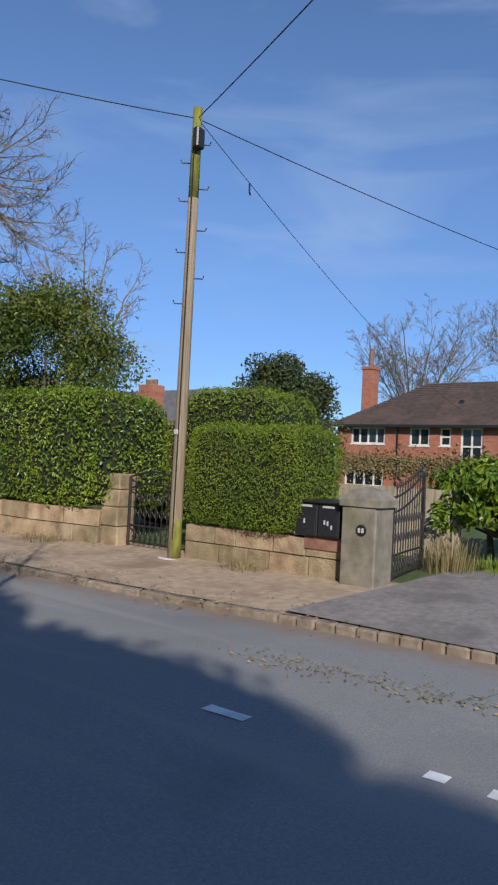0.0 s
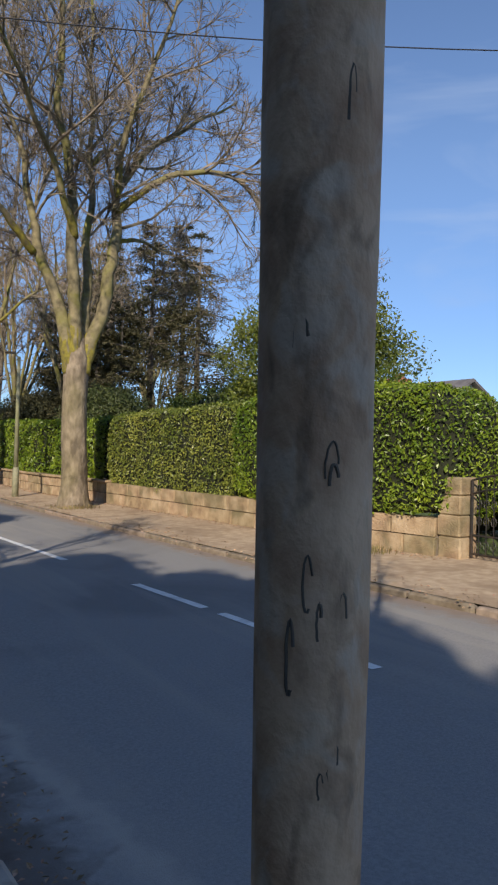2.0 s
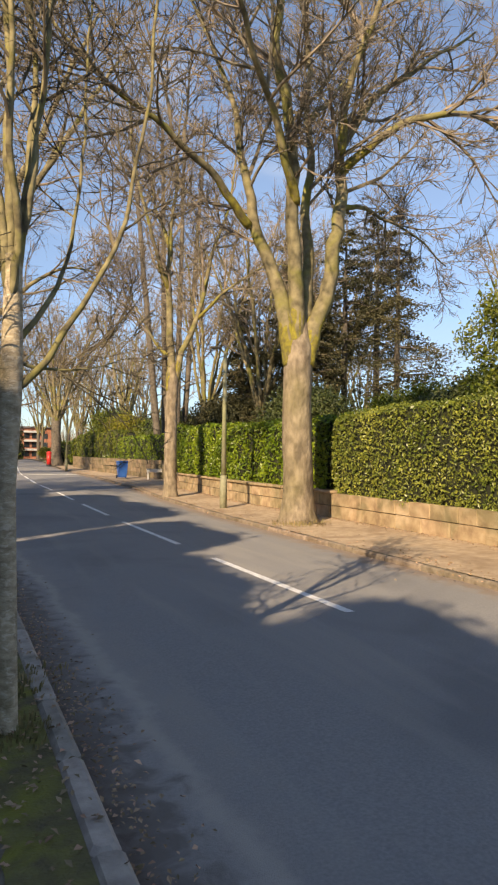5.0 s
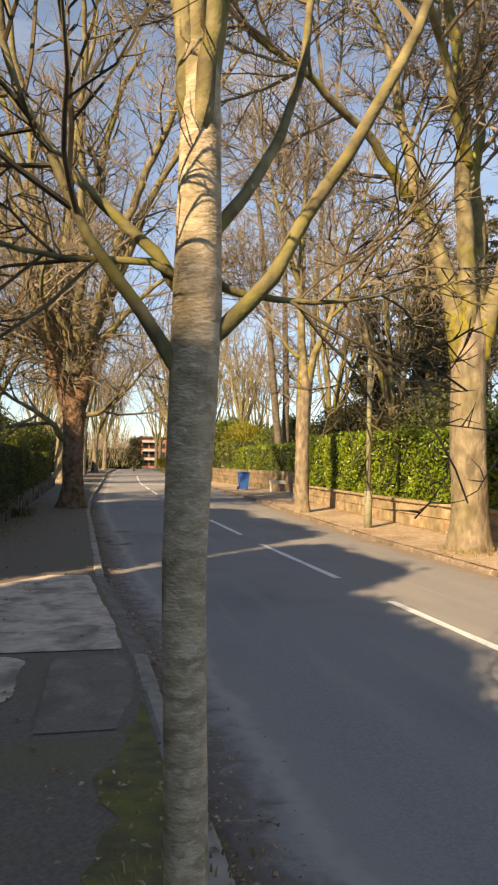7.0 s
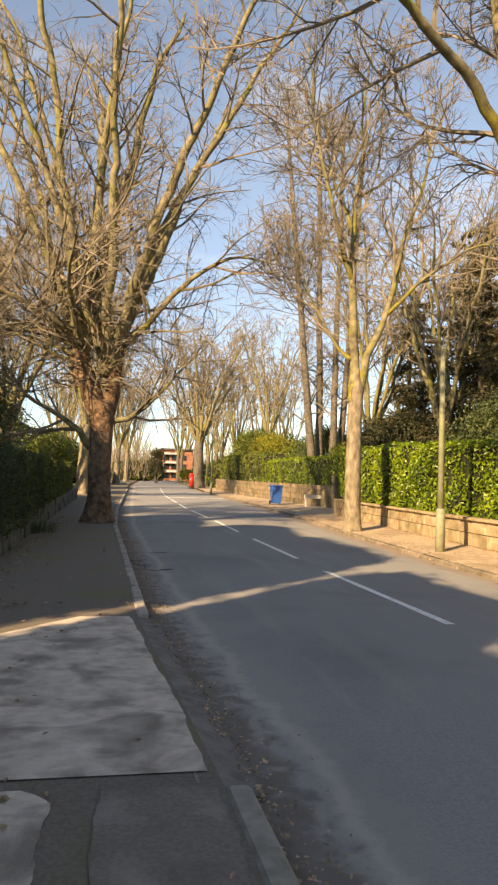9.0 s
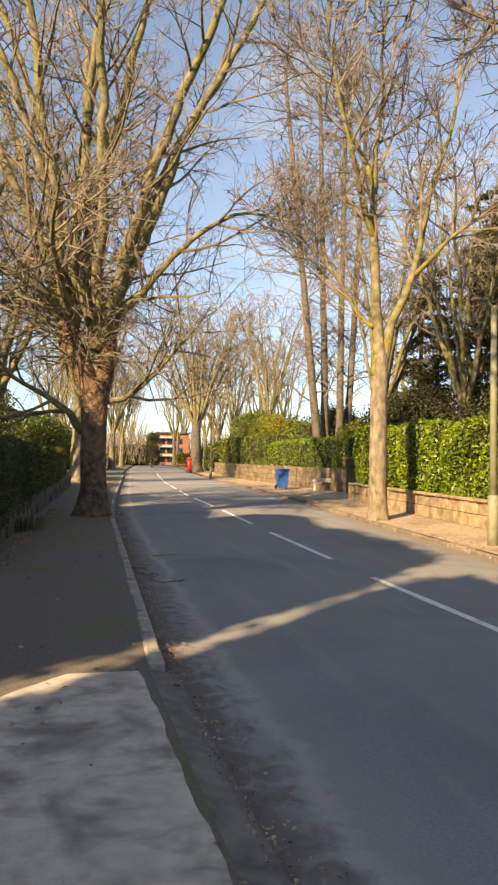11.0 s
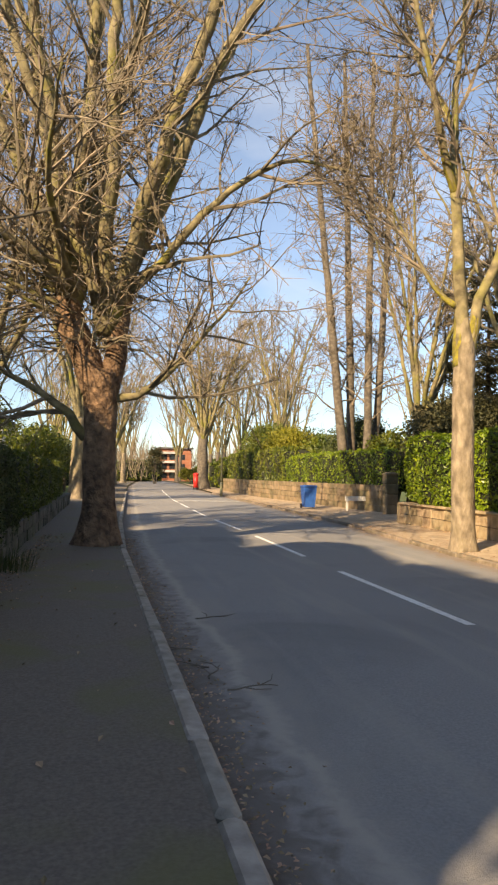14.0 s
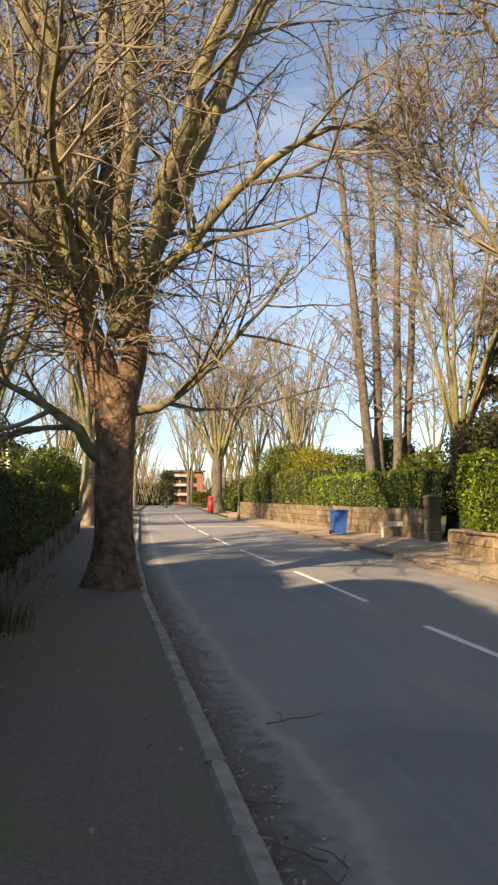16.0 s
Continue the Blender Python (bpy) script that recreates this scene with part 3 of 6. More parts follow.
    def finish(self):
        if self.trunk.n:
            self.trunk.make("trunk", self.mats[0], self.top, smooth=True)
        for m in self.limbs:
            m.make("limb", self.mats[1], self.top, smooth=True)
        if self.twigs.n:
            self.twigs.make("crown", self.mats[2], self.top, "fine bare twigs", kind="stuff")
        return self.top


# ---- ground, road, pavements ----
NEAR_Y, NEAR_X = [-60, 5, 14, 18, 31, 40, 71, 102, 240], [2.86, 0.93, 0.63, 0.34, 0.03, 0.1, 0.95, 1.85, 9.0]
FAR_Y, FAR_X = [-60, 2.5, 6, 10, 17, 23, 30, 38, 48, 60, 78, 102, 240], [8.9, 6.72, 6.5, 6.32, 6.2, 6.2, 6.5, 7.1, 7.4, 7.6, 8.1, 9.4, 17.0]
MID_Y, MID_X = [-60, 3, 8, 16, 22, 28, 35, 43, 51, 60, 78, 102, 240], [5.9, 4.12, 4.03, 3.71, 3.5, 3.4, 3.36, 3.2, 3.3, 3.42, 4.2, 5.55, 13.0]
WALL_Y, WALL_X = [4, 8.9, 11, 20, 25, 29, 38], [8.95, 8.92, 8.65, 8.5, 8.25, 8.4, 8.9]


def near_x(y):
    return float(np.interp(y, NEAR_Y, NEAR_X))


def far_x(y):
    return float(np.interp(y, FAR_Y, FAR_X))


def mid_x(y):
    return float(np.interp(y, MID_Y, MID_X))


def wall_x(y):
    return float(np.interp(y, WALL_Y, WALL_X))


def rise(y):
    """The ground climbs a little towards the start of the walk."""
    return 0.006 * max(0.0, 7.0 - y)


def strip(name, ys, left, right, zl, zr, mat, label, across=6, crown=0.0, category="", kind="structure", depth=0.0):
    """A sheet between two lines that run along y."""
    m = Mesher()
    v, f = [], []
    for y in ys:
        a, b = left(y), right(y)
        for i in range(across + 1):
            u = i / across
            z = (zl(y) if callable(zl) else zl) * (1 - u) + (zr(y) if callable(zr) else zr) * u
            v.append((a + (b - a) * u, y, z + rise(y) + crown * math.sin(math.pi * u)))
    w = across + 1
    for j in range(len(ys) - 1):
        for i in range(across):
            f.append((j * w + i, j * w + i + 1, (j + 1) * w + i + 1, (j + 1) * w + i))
    m.add(v, f)
    return tagged(m.make(name, mat, smooth=True), label, category or name.replace("_", " "), kind=kind)


YS = list(np.arange(-58, 60, 0.5)) + list(np.arange(60, 240, 4.0))
g0 = Mesher()
gv = [(x, y, -0.12) for y in (-1500, -60, 0, 60, 240, 2500) for x in (-1500, -60, -3, 12, 60, 1500)]
g0.add(gv, [(j * 6 + i, j * 6 + i + 1, j * 6 + i + 7, j * 6 + i + 6) for j in range(5) for i in range(5)])
tagged(g0.make("ground", GRASS), "rough grass and gardens round the street", "ground", kind="structure")

def road_sheet():
    ys = list(np.arange(-58, 60, 0.4)) + list(np.arange(60, 240, 4.0))
    us = [0, 0.03, 0.06, 0.1, 0.15, 0.21, 0.3, 0.4, 0.5, 0.6, 0.7, 0.79, 0.85, 0.9, 0.95, 1.0]
    m, v, f, dn, df = Mesher(), [], [], [], []
    for y in ys:
        a, b = near_x(y) - 0.05, far_x(y) + 0.05
        for u in us:
            v.append((a + (b - a) * u, y, -0.01 + rise(y) + 0.03 * math.sin(math.pi * u)))
            dn.append((b - a) * u)
            df.append((b - a) * (1 - u))
    w = len(us)
    for j in range(len(ys) - 1):
        f += [(j * w + i, j * w + i + 1, (j + 1) * w + i + 1, (j + 1) * w + i) for i in range(w - 1)]
    ob = m.add(v, f).make("road", ASPHALT, smooth=True)
    for key, values in (("near_kerb", dn), ("far_kerb", df)):
        at = ob.data.attributes.new(key, "FLOAT", "POINT")
        at.data.foreach_set("value", values)
    return tagged(ob, "grey worn asphalt road with dirty edges and faded patches", "road", kind="structure")


road_sheet()
FINE = list(np.arange(-10, 45, 0.12))


def ragged(y, seed):
    return 0.12 * math.sin(y * 1.1 + seed) + 0.06 * math.sin(y * 3.3 + seed * 2) + 0.045 * math.sin(y * 9.1 + seed) + 0.03 * math.sin(y * 21.7)


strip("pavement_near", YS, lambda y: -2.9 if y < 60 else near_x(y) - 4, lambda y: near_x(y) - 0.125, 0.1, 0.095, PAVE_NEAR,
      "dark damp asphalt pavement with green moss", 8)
strip("pavement_far", YS, lambda y: far_x(y) + 0.12, lambda y: 10.9 if y > 37 else 9.3, lambda y: 0.075, lambda y: 0.15, PAVE_FAR,
      "sandy worn pavement with leaf litter", 8)
# crossover of worn concrete on the near side, with its dropped edge
strip("driveway_crossing", list(np.arange(14.02, 18.0, 0.1)), lambda y: max(-2.85, 0.12 + (y - 18.45) / 1.05 + 0.3 * ragged(y, 1.0)), lambda y: near_x(y) - 0.18 + 0.15 * ragged(y, 4.0), 0.106, 0.104, CONCRETE,
      "cracked pale concrete driveway crossing with dark stains", 8, category="driveway")
strip("dropped_edge", list(np.arange(13.9, 18.2, 0.15)), lambda y: near_x(y) - 0.25, lambda y: near_x(y) + 0.1, 0.1, 0.004, GUTTER,
      "dirty sloping edge of the driveway crossing", 3, category="kerb")
strip("moss_strip", list(np.arange(3.0, 12.75, 0.1)), lambda y: near_x(y) - 0.16 - (0.3 + ragged(y, 3.0)) * min(1.0, (12.7 - y) / 1.2), lambda y: near_x(y) - 0.128, 0.098, 0.0975, MOSS,
      "green moss and leaf crumbs beside the kerb", 3, category="moss")
strip("concrete_patch", list(np.arange(12.75, 13.9, 0.05)), lambda y: -2.6,
      lambda y: -0.3 + 0.12 * ragged(y * 3, 5.0) - 5.0 * max(0.0, abs(y - 13.32) - 0.4) ** 2, 0.1045, 0.1035, CONCRETE,
      "pale concrete patch in the pavement strewn with leaves", 3, category="pavement patch")
strip("asphalt_patch", list(np.arange(12.25, 13.86, 0.05)), lambda y: -0.1 + 0.12 * ragged(y * 2, 2.0),
      lambda y: near_x(y) - 0.17 - 0.25 * max(0.0, 12.9 - y) + 0.1 * ragged(y * 3, 7.0), 0.1035, 0.1025, WORN,
      "worn grey asphalt patch beside the crossing", 3, category="pavement patch")
# drive on the far side
dr = Mesher()
dv, df = [], []
for j, x in enumerate(np.linspace(6.75, 36.0, 30)):
    wdt = min(1.0, (x - 6.75) / 2.2)
    yr, yl = -1.5 - 1.2 * (1 - wdt), 3.85 + 0.2 * (1 - wdt) - 0.5 * max(0.0, x - 10.8)
    yl = max(yl, 0.6)
    for i in range(5):
        dv.append((x, yr + (yl - yr) * i / 4, 0.124 + 0.075 * min(1, (x - 6.75) / 2.5)))
for j in range(29):
    for i in range(4):
        df.append((j * 5 + i, (j + 1) * 5 + i, (j + 1) * 5 + i + 1, j * 5 + i + 1))
dr.add(dv, df)
tagged(dr.make("driveway_house", node_mat("grey_drive", [(0.2, 0.178, 0.16), (0.3, 0.27, 0.245)], 12, 8, 0.9, 0.4, 90, (0.09, 0.08, 0.07), 1, 0.5)),
       "grey tarmac driveway into the garden", "driveway", kind="structure")
gg = Mesher()
gg.add([(9.25, 3.75, 0.17), (40, 3.75, 0.12), (40, 60, 0.2), (9.25, 37, 0.12), (9.25, 20, 0.2)], [(0, 1, 2, 3, 4)])
tagged(gg.make("garden_ground", GRASS), "grass and bare earth of the garden", "lawn", kind="structure")

# kerbs of single stones
kerb_near = tagged(new("kerb_near"), "row of grey kerb stones", "kerb", kind="structure")
kerb_far = tagged(new("kerb_far"), "low worn kerb stones", "kerb", kind="structure")


def kerb_row(parent, fx, y0, y1, sign, top, gap=(), mat=KERB):
    ms = []
    for s in range(3):
        ks = Mesher().box(-0.065, 0.065, -0.452, 0.452, -0.2, 0.0, 0.018 + 0.006 * s)
        me = bpy.data.meshes.new("kerb_stone")
        me.from_pydata(np.concatenate(ks.v).tolist(), [], ks.f)
        me.materials.append(mat)
        ms.append(me)
    count = round((y1 - y0) / 0.92)
    step = (y1 - y0) / count
    for i in range(count):
        c = y0 + (i + 0.5) * step
        if any(a < c < b for a, b in gap):
            continue
        ob = new("kerb_stone", ms[i % 3])
        dx = fx(c + 0.4) - fx(c - 0.4)
        ob.matrix_basis = pose(fx(c) + sign * 0.06, c, top + rise(c) + random.uniform(-0.008, 0.006), random.uniform(-0.4, 0.4),
                               random.uniform(-1.5, 1.5), -math.degrees(dx / 0.8)) @ Matrix.Diagonal((1, step / 0.92, 1, 1))
        ob.parent = parent


kerb_row(kerb_near, near_x, -6.0, 13.85, -1, 0.108)
kerb_row(kerb_near, near_x, 18.1, 75, -1, 0.108)
kerb_row(kerb_far, far_x, -6.0, 75, 1, 0.076, ((-3.2, 4.2),), KERB_WORN)
kd = Mesher()
for y in np.arange(-3.2, 4.2, 0.22):
    kd.box(far_x(y) - 0.01, far_x(y) + 0.15, y + 0.003, y + 0.217, -0.1, 0.082 + rise(y), 0.02)
tagged(kd.make("dropped_kerb", KERB_WORN), "low setts across the drive mouth", "kerb", kind="structure")

# centre line
for a, b in ((-3.9, 1.04), (1.25, 1.37), (2.52, 2.85), (5.94, 8.08), (8.38, 9.9), (12.07, 16.01), (17.74, 21.99), (23.77, 27.89), (29.99, 34.5), (36.4, 40.9),
             (42.7, 47.4), (49.2, 53.8), (55.5, 60.0), (62, 66), (68, 72), (74, 78), (80, 84)):
    mk = Mesher()
    ys = np.linspace(a, b, 9)
    mv = []
    for y in ys:
        w = 0.055 + 0.004 * math.sin(y * 9)
        mv += [(mid_x(y) - w, y, 0.0245 + rise(y)), (mid_x(y) + w, y, 0.0245 + rise(y))]
    mk.add(mv, [(2 * i, 2 * i + 1, 2 * i + 3, 2 * i + 2) for i in range(8)])
    tagged(mk.make("road_marking", PAINT), "worn white dash of the centre line", "road marking", "centre line dashes")
mk = Mesher().box(3.5, 7.2, 57.6, 57.75, 0.02, 0.026)
tagged(mk.make("road_marking", PAINT), "thin white line across the road half", "road marking")

# ---- roadside wall of sandstone blocks, far side ----
BLOCKS = []
for s in range(5):
    g = np.random.default_rng(40 + s)
    b = Mesher().box(-0.14, 0.14, -0.5, 0.5, -0.5, 0.5, 0.02)
    vv = np.concatenate(b.v)
    vv += g.normal(0, 0.006, vv.shape)
    me = bpy.data.meshes.new("stone")
    me.from_pydata(vv.tolist(), [], b.f)
    me.materials.append(SANDSTONE)
    BLOCKS.append(me)


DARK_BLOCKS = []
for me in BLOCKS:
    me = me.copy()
    me.materials[0] = node_mat("dark_greenish_stone", [(0.06, 0.055, 0.045), (0.13, 0.115, 0.09)], 5, 8, 0.9, 0.6, 40, (0.06, 0.075, 0.03), 1.2, 0.7, per_object=0.2) if not DARK_BLOCKS else DARK_BLOCKS[0].materials[0]
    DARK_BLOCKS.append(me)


# sandstone blocks coloured darker for dappled tree shade; the brown pillar shares their material
TAN_DAPPLED_BLOCKS = []
for me in BLOCKS:
    me = me.copy()
    me.materials[0] = node_mat("tan_dappled_stone", [(0.15, 0.11, 0.065), (0.27, 0.2, 0.12)], 3, 8, 0.9, 0.6, 30, (0.09, 0.085, 0.045), 0.9, 0.75, per_object=0.22) if not TAN_DAPPLED_BLOCKS else TAN_DAPPLED_BLOCKS[0].materials[0]
    TAN_DAPPLED_BLOCKS.append(me)


def stone_wall(name, label, fx, y0, y1, z0, courses, seed, thick=0.3, blocks=BLOCKS, length=(0.45, 0.95), sink=0.0):
    """A wall of squared blocks, each a piece of its own, over a mortar core."""
    r = random.Random(seed)
    wall = Mesher()
    ys = np.linspace(y0, y1, max(2, int((y1 - y0) / 1.0)))
    h = sum(courses)
    for a, b in zip(ys[:-1], ys[1:]):
        xa, xb = fx(a), fx(b)
        za, zb = z0(a), z0(b)
        wall.add([(xa - 0.11, a, za - 0.25), (xb - 0.11, b, zb - 0.25), (xb - 0.11, b, zb + h - 0.02), (xa - 0.11, a, za + h - 0.02),
                  (xa + 0.11, a, za - 0.25), (xb + 0.11, b, zb - 0.25), (xb + 0.11, b, zb + h - 0.02), (xa + 0.11, a, za + h - 0.02)],
                 [(0, 1, 2, 3), (4, 7, 6, 5), (3, 2, 6, 7), (0, 3, 7, 4), (1, 5, 6, 2)])
    ob = tagged(wall.make(name, MORTAR), label, "wall", kind="structure")
    z = 0
    for ci, c in enumerate(courses):
        y = y0
        while y < y1 - 0.05:
            L = min(r.uniform(*length), y1 - y)
            if y1 - y - L < 0.2:
                L = y1 - y
            m = y + L / 2
            st = new("stone", r.choice(blocks))
            dx = fx(m + 0.3) - fx(m - 0.3)
            st.matrix_basis = (pose(fx(m) + r.uniform(-0.012, 0.012), m, z0(m) + z + c / 2, r.uniform(-0.4, 0.4), 0, -math.degrees(dx / 0.6) + r.uniform(-0.8, 0.8))
                               @ Matrix.Diagonal((thick / 0.28, (L - 0.014), (c - 0.012 + (0.12 if ci == 0 and sink else 0)), 1)))
            st.parent = ob
            y += L
        z += c
    return ob


def zpave(y):
    return 0.12 + rise(y)


stone_wall("wall_hedge", "low weathered sandstone block wall under the hedge", wall_x, 9.35, 38.0, zpave, (0.3, 0.3), 3)
stone_wall("wall_gate", "low mossy sandstone wall with yellow lichen", wall_x, 4.52, 7.35, zpave, (0.28, 0.26), 5, length=(0.35, 0.7))
stone_wall("wall_side_road", "sandstone garden wall in sun, coloured darker for dappled shade", lambda y: float(np.interp(y, [43, 46, 62, 80], [10.7, 10.4, 9.6, 9.9])), 43.2, 80.0,
           lambda y: 0.1, (0.3, 0.3, 0.28, 0.25), 8, length=(0.5, 1.1), blocks=TAN_DAPPLED_BLOCKS)
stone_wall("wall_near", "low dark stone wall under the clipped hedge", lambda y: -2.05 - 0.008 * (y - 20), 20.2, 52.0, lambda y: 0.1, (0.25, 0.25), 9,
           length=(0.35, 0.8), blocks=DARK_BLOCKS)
cop = bpy.data.meshes.new("coping")
cb = Mesher().box(-0.2, 0.2, -0.44, 0.44, -0.035, 0.035, 0.015)
cop.from_pydata(np.concatenate(cb.v).tolist(), [], cb.f)
cop.materials.append(SANDSTONE)
for y in np.arange(21.2, 37.8, 0.9):
    ob = new("coping", cop)
    ob.matrix_basis = pose(wall_x(y) - 0.02 + random.uniform(-0.008, 0.008), y, zpave(y) + 0.63, 0, random.uniform(-1, 1), random.uniform(-1, 1))
    ob.parent = bpy.data.objects["wall_hedge"]
# return of the wall at the end of the long hedge
rw = Mesher().box(8.8, 12.5, 37.95, 38.3, 0.0, 0.75, 0.03)
tagged(rw.make("wall_return", SANDSTONE), "short return of the sandstone wall", "wall", kind="structure")


def pier(x, y, w, z0, courses, label, mat, cap=0.0, category="gate pier", name="gate_pier", inset=0.0):
    top = thing(name, (x, y, z0), label, category)
    z = z0 - 0.1
    for i, c in enumerate(courses):
        j = random.uniform(-0.01, 0.01)
        Mesher().box(x - w / 2 + j, x + w / 2 + j, y - w / 2 - j, y + w / 2 - j, z + 0.006, z + c + (0.1 if i == 0 else 0), 0.02).make("stone", mat, top)
        z += c + (0.1 if i == 0 else 0)
    if cap:
        e = w / 2 + 0.03
        Mesher().add([(x - e, y - e, z), (x + e, y - e, z), (x + e, y + e, z), (x - e, y + e, z),
                      (x - e, y - e, z + cap * 0.35), (x + e, y - e, z + cap * 0.35), (x + e, y + e, z + cap * 0.35), (x - e, y + e, z + cap * 0.35),
                      (x - e * 0.6, y - e * 0.6, z + cap * 0.8), (x + e * 0.6, y - e * 0.6, z + cap * 0.8), (x + e * 0.6, y + e * 0.6, z + cap * 0.8),
                      (x - e * 0.6, y + e * 0.6, z + cap * 0.8), (x, y, z + cap)],
                     [(0, 1, 5, 4), (1, 2, 6, 5), (2, 3, 7, 6), (3, 0, 4, 7), (4, 5, 9, 8), (5, 6, 10, 9), (6, 7, 11, 10), (7, 4, 8, 11),
                      (8, 9, 12), (9, 10, 12), (10, 11, 12), (11, 8, 12), (3, 2, 1, 0)]).make("cap", mat, top, "weathered domed cap")
    return top


p_left = pier(8.98, 9.12, 0.42, zpave(9.1), (0.33, 0.33, 0.3, 0.28), "brown sandstone gate pier beside the hedge", SANDSTONE)
p_right = pier(8.88, 4.24, 0.5, zpave(4.2), (1.02,), "grey monolithic stone gatepost with domed cap", GREYSTONE, 0.26)
Mesher().box(8.622, 8.64, 4.12, 4.38, zpave(4) + 0.93, zpave(4) + 0.97, 0.004).make("slot", BLACKBOX, p_right, "dark letter slot")
dn = Mesher()
dn.tube([(8.628, 4.2, zpave(4) + 0.72), (8.612, 4.2, zpave(4) + 0.72)], [0.075, 0.075], 14)
dn.make("number_plate", BLACKBOX, p_right, "small round dark number plate")
Mesher().box(8.604, 8.611, 4.16, 4.19, zpave(4) + 0.69, zpave(4) + 0.75).make("number", GREYLABEL, p_right, "worn pale figure")
Mesher().box(8.604, 8.611, 4.21, 4.24, zpave(4) + 0.69, zpave(4) + 0.75).make("number", GREYLABEL, p_right, "worn pale figure")
pier(10.4, 42.7, 0.46, 0.1, (0.4, 0.4, 0.4, 0.35), "tall brown stone gate pillar", TAN_DAPPLED_BLOCKS[0].materials[0], 0.12)


# ---- iron gates ----
def iron_gate(label, a, b, z0, h0, h1, arch=0.0, bars=11, spikes=True):
    """A wrought iron gate from a to b (x, y), its top rising from h0 to h1."""
    a, b = np.array(a, float), np.array(b, float)
    top = thing("iron_gate", (*(a + b) / 2, z0), label, "gate")

    def at(u, z):
        p = a + (b - a) * u
        return (p[0], p[1], z0 + z)

    def crest(u):
        return h0 + (h1 - h0) * (u ** 1.6) + arch * math.sin(math.pi * u)

    fr = Mesher()
    fr.tube([at(0, 0.05), at(0, crest(0))], 0.026, 6)
    fr.tube([at(1, 0.05), at(1, crest(1))], 0.026, 6)
    for z in (0.1, 0.38):
        fr.tube([at(0, z), at(1, z)], 0.016, 6)
    for dz in (0.0, 0.2):
        fr.tube([at(u, crest(u) - dz) for u in np.linspace(0, 1, 15)], 0.016, 6)
    fr.make("gate_frame", IRON, top)
    for i in range(1, bars):
        u = i / bars
        br = Mesher().tube([at(u, 0.1), at(u, crest(u) + (0.1 if spikes else 0.0))], [0.009, 0.009], 5)
        if spikes:
            br.tube([at(u, crest(u) + 0.1), at(u, crest(u) + 0.13), at(u, crest(u) + 0.2)], [0.01, 0.02, 0.001], 5)
        br.make("bar", IRON, top)
    for k in range(bars - 1):
        u = (k + 1) / bars
        for zc in (0.24, 0.6, 0.85):
            if zc < crest(u) - 0.25:
                w = 0.35 / bars
                c = [at(u + w * math.cos(q), zc + 0.07 * math.sin(q)) for q in np.linspace(0, 6.28, 9)]
                Mesher().tube(c, 0.007, 4, cap=False).make("scroll", IRON, top)
    return top


iron_gate("narrow black wrought iron garden gate, closed", (8.98, 8.86), (8.98, 7.7), zpave(8), 1.2, 1.2, 0.1, 9, False)
iron_gate("ornate rusty black iron drive gate, swung open", (9.15, 4.02), (10.75, 4.3), zpave(4), 1.15, 1.5, 0.0, 12, True)

# ---- letter boxes ----
for y, lab in ((5.1, "black steel letter box with a grey label"), (4.75, "black steel letter box with pale worn figures")):
    z0 = zpave(5) + 0.57
    bx = thing("letter_box", (8.9, y, z0), lab, "letter box", "letter boxes on the wall")
    Mesher().box(8.72, 9.05, y - 0.17, y + 0.17, z0, z0 + 0.46, 0.01).make("body", BLACKBOX, bx)
    Mesher().add([(8.68, y - 0.175, z0 + 0.455), (9.07, y - 0.175, z0 + 0.485), (9.07, y + 0.175, z0 + 0.485), (8.68, y + 0.175, z0 + 0.455),
                  (8.68, y - 0.175, z0 + 0.475), (9.07, y - 0.175, z0 + 0.505), (9.07, y + 0.175, z0 + 0.505), (8.68, y + 0.175, z0 + 0.475)],
                 [(0, 3, 2, 1), (4, 5, 6, 7), (0, 1, 5, 4), (1, 2, 6, 5), (2, 3, 7, 6), (3, 0, 4, 7)]).make("lid", BLACKBOX, bx)
    dr2 = Mesher().box(8.708, 8.72, y - 0.15, y + 0.15, z0 + 0.02, z0 + 0.34, 0.004).make("door", BLACKBOX, bx)
    Mesher().box(8.706, 8.72, y - 0.09, y + 0.09, z0 + 0.39, z0 + 0.42, 0.003).make("slot", GREYLABEL, bx, "grey slot flap")
    for k, (dy, dz) in enumerate(((0.05, 0.2), (0.0, 0.19), (-0.06, 0.14)) if y < 4.9 else ((0.02, 0.2),)):
        Mesher().box(8.703, 8.708, y + dy - 0.012, y + dy + 0.012, z0 + dz - 0.03, z0 + dz + 0.03).make("figure", GREYLABEL, bx, "worn pale figure")
rs = Mesher().box(8.78, 9.1, 4.5, 5.16, zpave(5) + 0.38, zpave(5) + 0.57, 0.015)
tagged(rs.make("red_coping", REDSTONE), "red sandstone block under the letter boxes", "stone block", kind="structure")

# ---- hedges, far side ----
hedge("long clipped holly and laurel hedge above the stone wall", 8.42, 10.0, 14.4, 21.2, 0.55, 2.72, HOLLY, 0.075, 520, 11, slope=-0.02, skew=-0.02, lump=0.09)
hedge("glossy green clipped laurel hedge beside the gate", 8.42, 10.2, 9.0, 14.8, 0.62, 2.86, LAUREL, 0.07, 560, 12, power=6, skew=-0.03, lump=0.08)
hedge("glossy laurel hedge with large sunlit leaves", 8.3, 9.8, 20.9, 30.0, 0.68, 2.6, LAUREL, 0.12, 260, 13, lump=0.12, skew=-0.012)
hedge("laurel hedge with large leaves, partly in shade", 8.55, 10.3, 29.8, 37.9, 0.7, 2.75, LAUREL, 0.12, 230, 14, lump=0.14, skew=0.06, slope=0.02)
